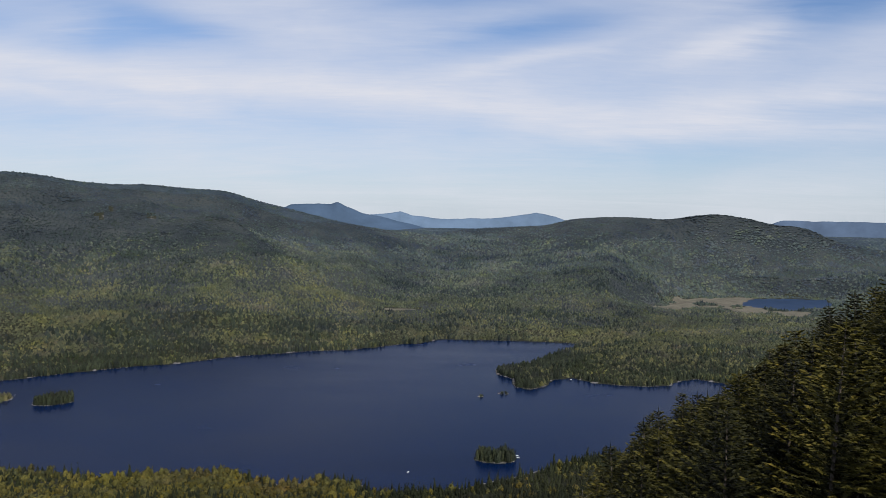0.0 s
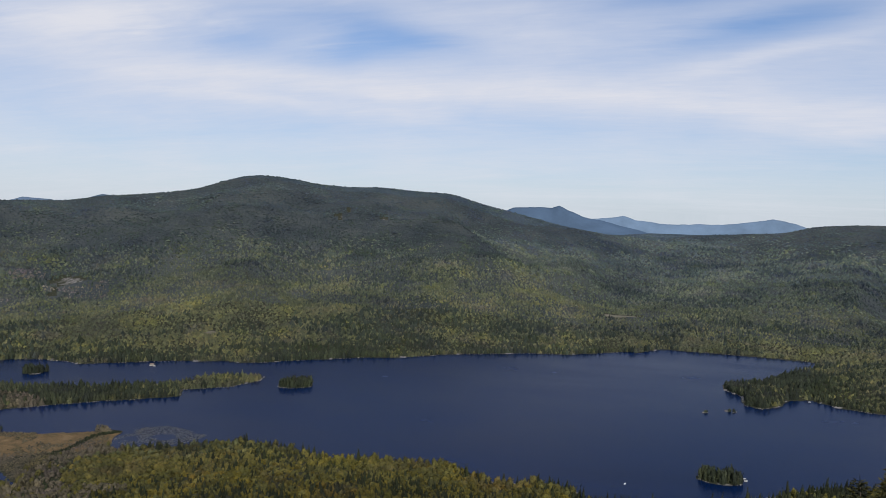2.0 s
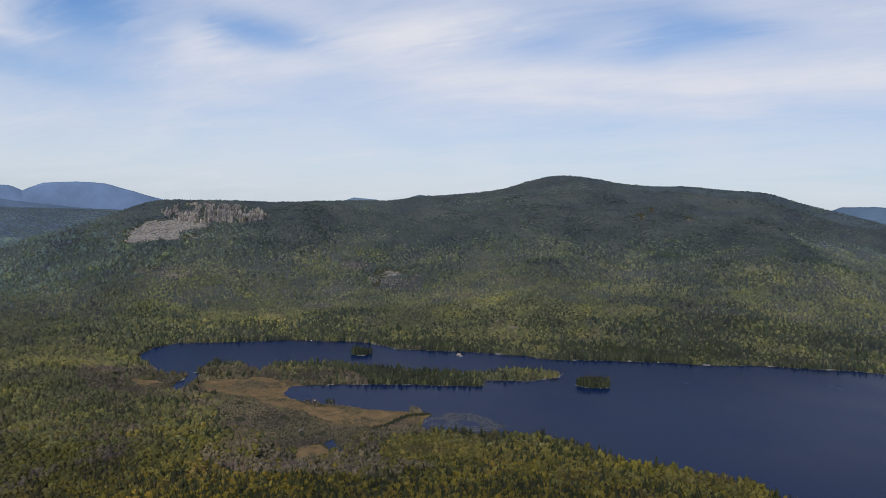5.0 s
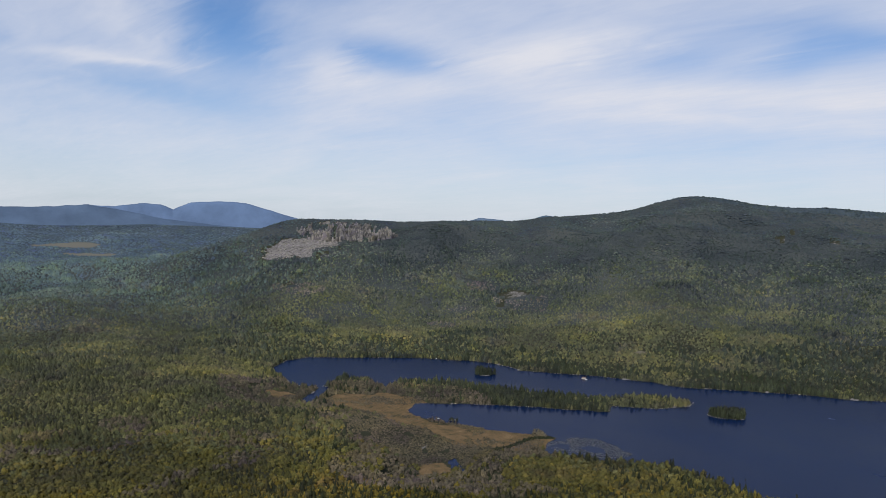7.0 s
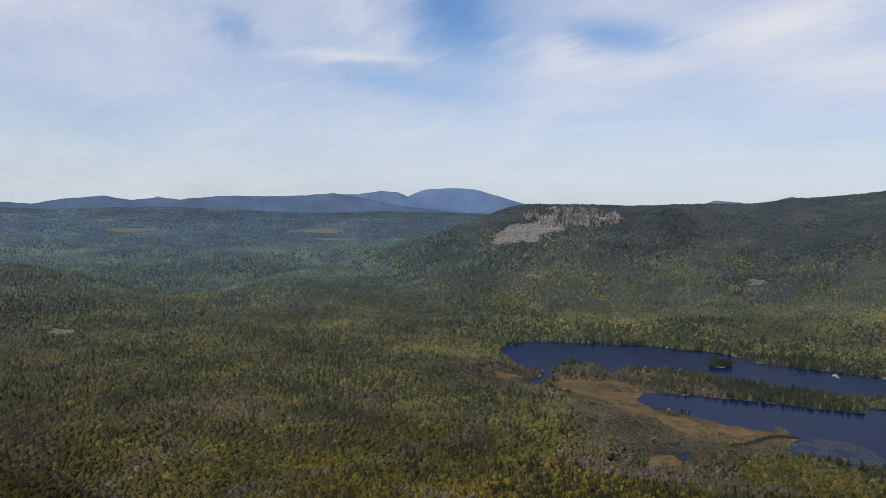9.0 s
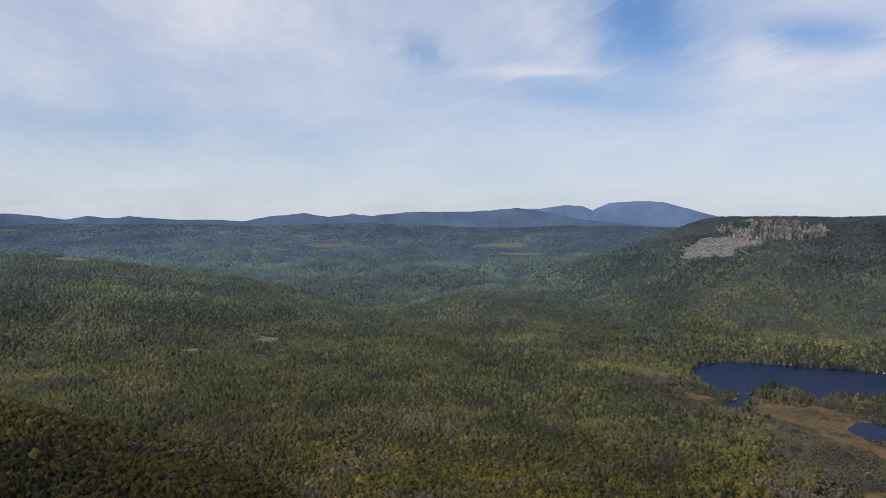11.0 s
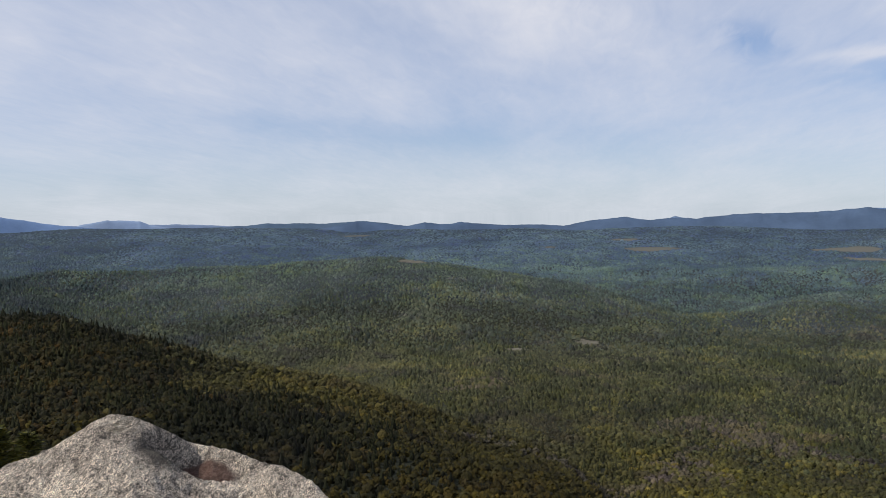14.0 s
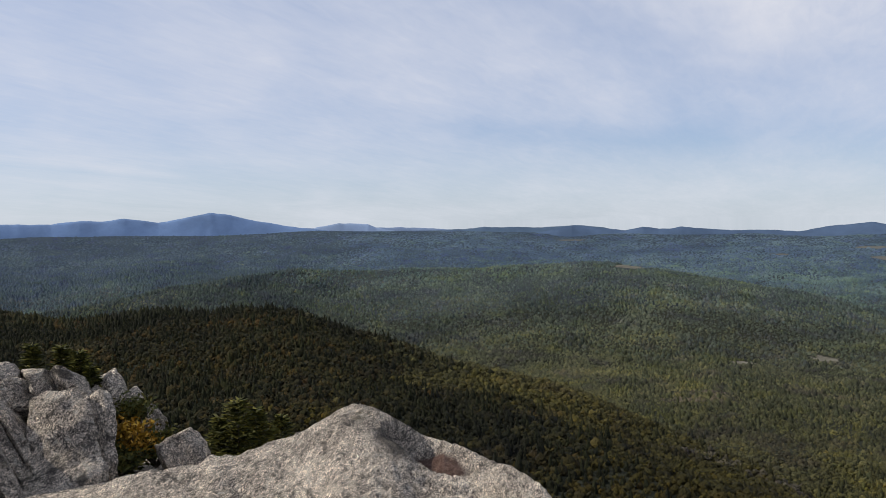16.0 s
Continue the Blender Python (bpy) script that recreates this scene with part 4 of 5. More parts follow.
for cx, cy, a, b in ISLANDS:
    gap_i = 4.6
    count = max(3, int(math.pi * a * b / gap_i ** 2))
    q = np.sqrt(rng.uniform(0, 1, count)) * 0.9
    t = rng.uniform(0, 2 * np.pi, count)
    turn = math.atan2(cy, cx)
    u, v = q * np.cos(t) * b, q * np.sin(t) * a
    xs, ys = cx + u * math.cos(turn) - v * math.sin(turn), cy + u * math.sin(turn) + v * math.cos(turn)
    zs = land(xs, ys)[0]
    k = rng.uniform(0.55, 1.15, count) * (1.0 if a > 12 else 0.34)
    for pick, shape, mat, what in ((np.arange(count) % 3 != 0, "dome", wood_fir[6], "olive trees"), (np.arange(count) % 3 == 0, "fir", mat_lakeside_fir, "dark conifers")):
        if pick.any():
            grove("island_woods", xs[pick], ys[pick], np.maximum(zs[pick], 0.3), 15.0 * k[pick], 4.0 * k[pick] ** 0.6, shape, mat, "dense " + what + " covering a small lake island")


# ---- far mountains ----
def outcrops(count):
    """Upright buttresses of bare rock on the cliffs."""
    a, q = rng.uniform(49.5, 60.5, count), rng.uniform(2450, 3140, count)
    xs, ys = -np.sin(np.radians(a)) * q, np.cos(np.radians(a)) * q
    zs = land(xs, ys)[0]
    v = np.degrees(np.arctan2(zs - EYE, q))
    high = np.max([inside_by(a * 10, v * 20, [(p * 10, e * 20) for p, e in shape]) for shape in CLIFFS], axis=0) > -1.5
    low = np.max([inside_by(a * 10, v * 20, [(p * 10, e * 20) for p, e in shape]) for shape in TALUS], axis=0) > 0
    keep = (high & (cracked(a, v) > -0.10)) | (low & (rng.uniform(0, 1, count) < 0.6))
    tall = np.where(high, rng.uniform(4, 9, count) + 14 * rng.uniform(0, 1, count) ** 3, rng.uniform(1.2, 3, count))
    wide = np.where(high, rng.uniform(2.0, 5.0, count), rng.uniform(2.0, 4.0, count))
    tall = np.where(high, tall * np.clip(0.35 + (-0.7 - v) / 0.6, 0.3, 1), tall)
    return grove("cliff_outcrops", xs[keep], ys[keep], zs[keep] - 1, tall[keep], wide[keep], "column", mat_cliff, "pale grey bare cliff buttresses and fallen rock")


outcrops(15000)


def range_of(name, crest, r, depth, colour, label, foot=-1.6, rough=1.0):
    """A far mountain, coloured as if through haze: a rounded ridge with spurs, standing on the plain's rim."""
    lo, hi = min(q[0] for q in crest), max(q[0] for q in crest)
    a = np.arange(lo, hi + 0.04, 0.08)
    top = along(a, crest) + rough * 0.05 * fbm(a * 60, a * 0, 40, 4, int(r) % 97)
    rows_v = []
    for s in np.linspace(-1, 1, 17):
        f = max(0.0, 1 - abs(s) ** 1.25)
        rr = r + s * depth
        gully = 0.04 * fbm(a * 55, np.full(a.shape, rr), 70, 3, 7) * (1 - f) * f * 4
        e = foot + (top - foot) * np.clip(f + gully * (abs(s) > 0.01), 0, 1)
        rows_v.append(np.stack([-np.sin(np.radians(a)) * rr, np.cos(np.radians(a)) * rr, EYE + rr * np.tan(np.radians(e))], 1))
    V = np.concatenate(rows_v)
    m = len(a)
    idm = np.arange(17 * m).reshape(17, m)
    F = np.stack([idm[:-1, :-1], idm[:-1, 1:], idm[1:, 1:], idm[1:, :-1]], -1).reshape(-1, 4)
    ob = mesh_object(name, V, F, material(name + "_hazed_slopes", mountain(colour)), True)
    return tagged(ob, label, "mountain", kind="structure")


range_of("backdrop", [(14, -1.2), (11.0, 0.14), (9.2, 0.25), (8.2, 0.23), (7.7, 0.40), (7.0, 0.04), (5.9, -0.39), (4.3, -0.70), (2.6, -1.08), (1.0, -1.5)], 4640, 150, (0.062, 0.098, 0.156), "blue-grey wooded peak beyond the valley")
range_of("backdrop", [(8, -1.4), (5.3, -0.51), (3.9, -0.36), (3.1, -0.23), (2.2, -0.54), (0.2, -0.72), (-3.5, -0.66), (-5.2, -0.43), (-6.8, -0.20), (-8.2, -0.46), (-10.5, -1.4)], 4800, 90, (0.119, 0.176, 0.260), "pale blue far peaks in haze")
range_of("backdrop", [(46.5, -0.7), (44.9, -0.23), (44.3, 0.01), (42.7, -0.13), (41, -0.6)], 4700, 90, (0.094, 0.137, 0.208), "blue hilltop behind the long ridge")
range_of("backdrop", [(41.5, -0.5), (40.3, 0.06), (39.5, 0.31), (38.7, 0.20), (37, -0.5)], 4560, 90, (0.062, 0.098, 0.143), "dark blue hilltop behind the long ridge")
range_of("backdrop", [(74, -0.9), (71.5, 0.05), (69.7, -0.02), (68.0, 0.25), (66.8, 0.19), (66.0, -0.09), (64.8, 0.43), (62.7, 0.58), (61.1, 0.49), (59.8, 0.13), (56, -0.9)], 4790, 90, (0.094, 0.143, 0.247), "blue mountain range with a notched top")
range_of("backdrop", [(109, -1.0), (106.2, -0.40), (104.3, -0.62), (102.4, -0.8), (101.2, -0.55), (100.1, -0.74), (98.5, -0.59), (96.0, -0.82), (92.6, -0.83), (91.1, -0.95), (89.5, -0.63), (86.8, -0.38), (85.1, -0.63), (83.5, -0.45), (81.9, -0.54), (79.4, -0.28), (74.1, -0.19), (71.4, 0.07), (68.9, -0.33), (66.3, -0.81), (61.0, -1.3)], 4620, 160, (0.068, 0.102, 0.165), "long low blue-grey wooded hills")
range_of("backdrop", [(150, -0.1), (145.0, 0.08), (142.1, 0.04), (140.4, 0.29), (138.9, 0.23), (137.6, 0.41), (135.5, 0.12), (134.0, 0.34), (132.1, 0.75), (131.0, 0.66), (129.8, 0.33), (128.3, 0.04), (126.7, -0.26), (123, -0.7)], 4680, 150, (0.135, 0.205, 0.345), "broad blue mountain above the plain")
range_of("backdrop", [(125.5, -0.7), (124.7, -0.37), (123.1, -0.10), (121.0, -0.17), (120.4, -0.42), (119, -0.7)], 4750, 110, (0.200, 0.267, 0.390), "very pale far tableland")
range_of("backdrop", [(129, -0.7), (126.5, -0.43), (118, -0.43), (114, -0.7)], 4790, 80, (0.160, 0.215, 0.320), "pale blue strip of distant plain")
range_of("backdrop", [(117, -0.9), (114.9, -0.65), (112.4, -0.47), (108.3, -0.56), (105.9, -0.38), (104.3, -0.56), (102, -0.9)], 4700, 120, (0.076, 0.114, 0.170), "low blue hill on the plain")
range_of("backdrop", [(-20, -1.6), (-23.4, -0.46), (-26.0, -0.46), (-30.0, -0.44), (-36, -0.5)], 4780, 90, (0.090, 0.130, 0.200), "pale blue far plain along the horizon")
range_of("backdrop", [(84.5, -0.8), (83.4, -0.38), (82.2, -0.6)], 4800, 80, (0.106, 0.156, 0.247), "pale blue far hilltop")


# ---- the summit: spruces, ledge and boulders ----
def part(name, bm, mat, parent, label=""):
    me = bpy.data.meshes.new(name)
    bm.to_mesh(me)
    bm.free()
    me.materials.append(mat)
    ob = new(name, me)
    ob.parent = parent
    return tagged(ob, label)


def tube(bm, a, b, ra, rb, sides=6):
    axis = (Vector(b) - Vector(a)).normalized()
    side = axis.orthogonal().normalized()
    other = axis.cross(side)
    loops = []
    for p, rad in ((a, ra), (b, rb)):
        loops.append([bm.verts.new(Vector(p) + (side * math.cos(t) + other * math.sin(t)) * rad) for t in [2 * math.pi * j / sides for j in range(sides)]])
    for j in range(sides):
        bm.faces.new((loops[0][j], loops[0][(j + 1) % sides], loops[1][(j + 1) % sides], loops[1][j]))


def spray(bm, base, tip, width, twist, layer, lit):
    """One flat tuft of needles."""
    axis = tip - base
    side = axis.cross(Vector((twist, -twist, 1.0)))
    side = (side.normalized() if side.length > 1e-6 else Vector((1, 0, 0))) * width
    corners = [bm.verts.new(p) for p in (base, base + axis * 0.45 + side, tip, base + axis * 0.45 - side)]
    for v in corners:
        v[layer] = lit
    bm.faces.new(corners)


def spruce(height, seed, spread=0.21, bare=0.04, blade=0.15, label="", mat=None, name="spruce_tree"):
    pick = random.Random(seed)
    tree = new(name)
    bm = bmesh.new()
    tube(bm, (0, 0, -0.1 * height), (0.02, 0, height * 0.5), 0.010 * height, 0.007 * height, 8)
    tube(bm, (0.02, 0, height * 0.5), (0, 0, height * 0.98), 0.007 * height, 0.002 * height, 6)
    part("trunk", bm, mat_bark, tree)
    bm = bmesh.new()
    layer = bm.verts.layers.float.new("young_lit")
    z = height * bare
    while z < height * 0.985:
        f = z / height
        reach = spread * height * ((1 - f) ** 0.80) * pick.uniform(0.75, 1.2) + 0.3 * blade
        n_arms = 11 if f < 0.7 else 8
        start = pick.uniform(0, 6.28)
        for j in range(n_arms):
            if pick.random() < 0.10:
                continue
            a = start + j * 6.283 / n_arms + pick.uniform(-0.3, 0.3)
            long = reach * pick.uniform(0.65, 1.15)
            out = Vector((math.cos(a), math.sin(a), 0))
            droop = -0.34 + 0.9 * f
            steps = max(2, min(12, int(long / (0.75 * blade))))
            for q in range(steps):
                s = (q + 0.45) / steps
                p = Vector((0, 0, z)) + out * long * s + Vector((0, 0, long * (droop * s + 0.30 * s * s)))
                for turn in (-0.7, -0.2, 0.3, 0.8):
                    d = Matrix.Rotation(turn + pick.uniform(-0.25, 0.25), 3, "Z") @ out
                    d = (d + Vector((0, 0, pick.uniform(-0.15, 0.45)))).normalized()
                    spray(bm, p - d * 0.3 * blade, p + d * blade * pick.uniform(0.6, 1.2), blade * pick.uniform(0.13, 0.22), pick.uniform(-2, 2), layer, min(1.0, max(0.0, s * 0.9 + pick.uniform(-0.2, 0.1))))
        z += max(0.036 * height, 0.55 * blade) * pick.uniform(0.8, 1.2) * (1.2 - 0.45 * f)
    spray(bm, Vector((0, 0, height * 0.94)), Vector((0, 0, height * 1.04)), blade * 0.16, 0.4, layer, 0.6)
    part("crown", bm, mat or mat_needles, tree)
    return tagged(tree, label or "dark green spruce with sunlit yellowish branch tips on the summit slope", "tree", "summit spruces")


TOPS = [(-60, 3), (-40, -1), (-34, -2.6), (-28.4, -3.96), (-26.8, -5.6), (-24.2, -7.7), (-21.8, -9.8), (-19.7, -11.5), (-17.0, -12.5), (-15.2, -14.0), (-13.2, -15.9), (-11.3, -18.3), (-9.5, -21)]
makers = [spruce(6.0, 3, 0.34, blade=0.15), spruce(5.2, 8, 0.38, blade=0.14), spruce(6.5, 14, 0.32, blade=0.15), spruce(4.2, 21, 0.42, blade=0.13)]
sizes = [6.0, 5.2, 6.5, 4.2]
pick = random.Random(12)
spots = []
first = [True] * 4
for k in range(1800):
    taz, tr = pick.uniform(-36, -10) if len(spots) < 90 else pick.uniform(-25, -10), pick.uniform(15, 40)
    px, py = -math.sin(radians(taz)) * tr, math.cos(radians(taz)) * tr
    if any((px - a) ** 2 + (py - b) ** 2 < 1.9 for a, b in spots):
        continue
    gz = float(land(np.array([px]), np.array([py]))[0][0])
    limit = EYE + tr * math.tan(radians(float(along(taz, TOPS)) - abs(pick.gauss(-0.1, 0.9))))
    h = limit - gz
    if h < 1.6:
        continue
    h = min(h, pick.uniform(5.5, 8.0))
    j = min(range(4), key=lambda i: abs(sizes[i] - h) + pick.uniform(0, 1.5))
    s = h / sizes[j]
    m = pose(px, py, gz, pick.uniform(-4, 4), pick.uniform(-4, 4), pick.uniform(0, 360))
    spots.append((px, py))
    if first[j]:
        first[j] = False
        makers[j].matrix_basis = m
        makers[j].scale = (s, s, s)
    else:
        c = copy_thing(makers[j], m)
        c.scale = (s, s, s)
    if len(spots) > 135:
        break

# the granite ledge under the viewpoint
LEDGE = [(40, -50), (85, -48), (98, -34), (104, -23), (107.9, -19.38), (109.1, -18.29), (111.3, -17.11), (112.7, -16.69), (114.1, -16.23), (115.5, -15.63), (117.0, -15.06), (118.1, -14.41), (119.3, -13.75), (120.5, -13.24), (121.7, -13.0), (122.6, -13.16), (123.3, -13.57), (124.2, -14.15), (125.2, -14.68), (126.4, -15.19), (127.5, -15.46), (128.6, -15.68), (129.5, -15.76),
         (131.3, -15.65), (132.1, -16.15), (136.2, -16.1), (138.8, -17.0), (142, -17.9), (150, -18.5), (165, -19.5), (190, -30), (225, -40), (260, -46), (400, -50)]
la = np.radians(np.concatenate([np.arange(40, 103, 1.5), np.arange(103, 147, 0.13), np.linspace(147, 400, 128)]))
lr = np.concatenate([np.arange(0.02, 5.0, 0.12), np.arange(5.0, 7.2, 0.019), np.arange(7.2, 9.2, 0.1)])
LR, LA = np.meshgrid(lr, la, indexing="ij")
deg = np.degrees(LA)
lx, ly = -np.sin(LA) * LR, np.cos(LA) * LR
crest_r = along(deg, [(40, 2.0), (85, 2.6), (98, 4.0), (107, 6.3), (113, 6.9), (122, 6.95), (131, 6.6), (145, 6.3), (165, 5.6), (190, 3.8), (225, 2.8), (260, 2.3), (400, 2.0)])
crest_z = (crest_r - ARM) * np.tan(np.radians(along(deg, LEDGE))) - 0.025
back_off = crest_r - LR
lz = np.where(back_off > 0, crest_z - 0.42 * np.clip(back_off, 0, 0.8) ** 1.2, crest_z - 1.3 * np.clip(-back_off, 0, 9) ** 1.4)
floor_z = -1.72 - 0.06 * LR + 0 * lz
lz = np.where(back_off > 0.6, lz + (np.minimum(floor_z, lz + 0.6) - lz) * np.clip((back_off - 0.6) / 2.5, 0, 1), lz)
stand_w = np.clip((2.4 - LR) / 1.7, 0, 1)
stand_w = stand_w * stand_w * (3 - 2 * stand_w)
lz = lz * (1 - stand_w) + floor_z * stand_w
lz = lz + 0.07 * fbm(lx, ly, 0.8, 4, 71) + 0.032 * fbm(lx, ly, 0.22, 3, 77) - 0.03 * np.abs(fbm(lx + 0.3 * ly, ly * 2.2, 0.16, 3, 79))
lz = lz - 0.018 * np.abs(fbm(lx * 1.5 + ly, ly * 2.0 - lx, 0.10, 3, 87)) + 0.007 * fbm(lx, ly, 0.05, 2, 89)
pot_u = (deg - 116.5) / 2.7
pot_v = (LR - 6.74) / 0.165
pot = np.clip(1.25 - np.hypot(pot_u, pot_v), 0, 1)
pot_soft = np.clip(pot * 4.5, 0, 1)
lz = lz - (0.10 + 0.20 * np.clip(pot_u + 0.3, 0, 1)) * pot_soft
# rough wall by the hollow: slightly carved, its shade painted by colour
crag = np.exp(-((deg - 119.0) / 1.6) ** 2 - ((LR - 6.62) / 0.17) ** 2)
lz = lz - 0.022 * crag * (0.5 + np.abs(fbm(lx * 1.4, ly, 0.11, 3, 85)) * 2.4)
crack = np.exp(-((back_off - 0.5 - 0.35 * fbm(lx, ly, 1.0, 3, 81)) / 0.02) ** 2) * (smooth_noise(lx, ly, 0.9, 83) > 0.55)
lz = lz - 0.05 * crack
lz = np.maximum(lz, base_land(lx.ravel(), ly.ravel()).reshape(lz.shape) - EYE - 0.5)
n_r, n_a = LR.shape
il = np.arange(n_r * n_a).reshape(n_r, n_a)
LF = np.stack([il[:-1, :-1], il[:-1, 1:], il[1:, 1:], il[1:, :-1]], -1).reshape(-1, 4)
ledge = mesh_object("granite_ledge", np.stack([lx.ravel(), ly.ravel(), EYE + lz.ravel()], 1), LF, mat_rock, True, stain=np.clip(pot * 3 - 0.5, 0, 1).ravel(), crag_shade=np.clip(crag * 1.2, 0, 1).ravel())
tagged(ledge, "weathered pale grey granite ledge with a rust-stained hollow", "rock")


AT = polar(115.5, ARM, EYE)     # where the boulders are seen from


def spot(az, el, r):
    return AT + polar(az, r, r * math.tan(radians(el)))


def boulder(az, el, r, size, turn, seed, label, cuts=7, lean=(0, 0), cracks=2, detail=5):
    pk = random.Random(seed)
    bm = bmesh.new()
    bmesh.ops.create_icosphere(bm, subdivisions=detail, radius=1.25)
    planes = [(Vector(d) + Vector((pk.uniform(-0.18, 0.18), pk.uniform(-0.18, 0.18), pk.uniform(-0.18, 0.18))), pk.uniform(0.72, 0.95))
              for d in ((1, 0, 0), (-1, 0, 0), (0, 1, 0), (0, -1, 0), (0, 0, 1))]
    planes += [(Vector((pk.gauss(0, 1), pk.gauss(0, 1), pk.gauss(0.2, 0.8))), pk.uniform(0.72, 0.98)) for _ in range(cuts)]
    planes = [(nrm.normalized(), d) for nrm, d in planes]
    splits = [(Vector((pk.uniform(0.6, 1), pk.uniform(-0.3, 0.3), pk.uniform(0.1, 0.5))).normalized(), pk.uniform(-0.5, 0.5)) for _ in range(cracks)]
    for v in bm.verts:
        p = v.co.copy()
        for nrm, d in planes:
            over = p.dot(nrm) - d
            if over > -0.07:
                p -= nrm * (over * 0.97 if over > 0.07 else (over + 0.07) ** 2 / 0.285)
        q = p * 1.6 + Vector((seed, 0, 0))
        push = 0.09 * noise.noise(q) + 0.05 * noise.noise(q * 2.7) + 0.03 * noise.noise(q * 6.0) + 0.02 * noise.noise(q * 14.0) - 0.05 * abs(noise.noise(q * 9.0))
        for nrm, d in splits:
            off = p.dot(nrm) - d + 0.10 * noise.noise(q * 1.3 + Vector((5, 2, 1)))
            push -= 0.32 * math.exp(-(off / 0.045) ** 2)
            push += 0.035 * (1 if off > 0 else -1)
        p += p.normalized() * push
        v.co = Vector((p.x * size[0], p.y * size[1], p.z * size[2]))
    for f in bm.faces:
        f.smooth = True
    me = bpy.data.meshes.new("boulder")
    bm.to_mesh(me)
    bm.free()
    me.materials.append(mat_rock)
    ob = new("boulder", me)
    ob.matrix_basis = pose(*spot(az, el, r), lean[0], lean[1], az + turn)
    return tagged(ob, label, "boulder", "summit boulders")


boulder(141.5, -24.0, 7.9, (1.7, 1.1, 1.25), 0, 3, "half-buried granite mass under the split slabs", cracks=1)
boulder(141.8, -15.0, 7.05, (0.40, 0.5, 0.52), 4, 104, "large rounded grey granite block with a dark crack", cuts=3, lean=(-34, 6), cracks=1)
boulder(144.1, -15.2, 6.95, (0.11, 0.4, 0.60), 0, 9, "tilted thin granite slab split from the block", cuts=3, lean=(-28, -20), cracks=1)
boulder(146.0, -14.4, 6.9, (0.15, 0.5, 0.66), 0, 10, "upright cracked granite slab", cuts=3, lean=(-28, -22), cracks=2)
boulder(148.5, -14.8, 6.9, (0.22, 0.5, 0.70), 6, 11, "broad upright granite slab with dark joints", cuts=4, lean=(-26, -20), cracks=2)
boulder(142.9, -11.0, 7.8, (0.42, 0.5, 0.27), 0, 112, "flat-topped granite slab resting on the split block", cuts=4, lean=(-20, 13), cracks=2)
boulder(146.3, -10.9, 7.8, (0.30, 0.5, 0.30), -12, 13, "squarish granite block beside a flat slab", cuts=4, lean=(-20, 8), cracks=1)
boulder(139.2, -12.4, 8.0, (0.27, 0.32, 0.34), 10, 17, "narrow upright granite pillar", cuts=4, lean=(-24, -12), cracks=1, detail=5)
boulder(137.7, -13.1, 8.1, (0.20, 0.3, 0.28), 10, 19, "leaning pale granite pillar with moss", cuts=4, lean=(-24, -18), cracks=1, detail=5)
boulder(136.6, -13.5, 8.2, (0.15, 0.3, 0.26), 20, 23, "small angular granite block on the ledge's edge", cuts=4, lean=(0, -24), cracks=1, detail=4)
boulder(134.0, -15.9, 7.2, (0.22, 0.3, 0.26), 4, 31, "low wedge of grey granite behind the ledge", cuts=6, cracks=0, detail=5, lean=(-24, -16))
boulder(141.5, -18.6, 6.2, (0.60, 0.4, 0.18), 0, 37, "low weathered granite hump at the foot of the block", cracks=1)
boulder(131.7, -17.20, 6.15, (0.050, 0.05, 0.045), 20, 61, "dark broken stone lying on the ledge", cracks=1, detail=4)
boulder(130.3, -18.43, 5.95, (0.055, 0.05, 0.040), 50, 62, "dark angular stone lying on the ledge", cracks=1, detail=4)
AT = polar(0.0, ARM, EYE)
boulder(-28.0, -15.7, 23.5, (0.30, 0.3, 0.28), 12, 51, "small grey boulder half hidden under spruces", cracks=1, detail=4)
AT = polar(115.5, ARM, EYE)


# ---- small growth among the boulders ----
def leafy(az, el, r, size, seed, mat, label, leaf=1.0):
    """A low leafy shrub: thin stems and many small leaves."""
    pk = random.Random(seed)
    bush = new("shrub")
    bm = bmesh.new()
    tips = []
    for _ in range(26):
        a, up = pk.uniform(0, 6.28), pk.uniform(0.25, 1.3)
        tip = Vector((math.cos(a) * math.cos(up) * size[0], math.sin(a) * math.cos(up) * size[0], math.sin(up) * size[1])) * pk.uniform(0.5, 1.0)
        tube(bm, (0, 0, -0.1), tip, 0.007, 0.003, 4)
        tips.append(tip)
    part("stems", bm, mat_bark, bush)
    bm = bmesh.new()
    for _ in range(1500):
        tip = pk.choice(tips) * pk.uniform(0.45, 1.05) + Vector((pk.gauss(0, 0.045), pk.gauss(0, 0.045), pk.gauss(0, 0.04))) * leaf
        d = Vector((pk.gauss(0, 1), pk.gauss(0, 1), pk.gauss(0.3, 0.7))).normalized() * pk.uniform(0.018, 0.036) * leaf
        side = d.orthogonal().normalized() * pk.uniform(0.008, 0.014) * leaf
        bm.faces.new([bm.verts.new(tip + o) for o in (-d, side, d, -side)])
    part("foliage", bm, mat, bush)
    bush.matrix_basis = pose(*spot(az, el, r), 0, 0, pk.uniform(0, 360))
    return tagged(bush, label, "shrub", "summit shrubs")


def leaves(stops):
    def build(k, i, geo):
        k.put(i["Base Color"], k.ramp(geo.outputs["Random Per Island"], stops))
        k.put(i["Roughness"], 0.7)
        k.put(i["Specular IOR Level"], 0.2)
    return build


mat_orange = material("autumn_leaves", leaves([(0.0, (0.13, 0.075, 0.012)), (0.5, (0.36, 0.190, 0.020)), (1.0, (0.46, 0.290, 0.035))]))
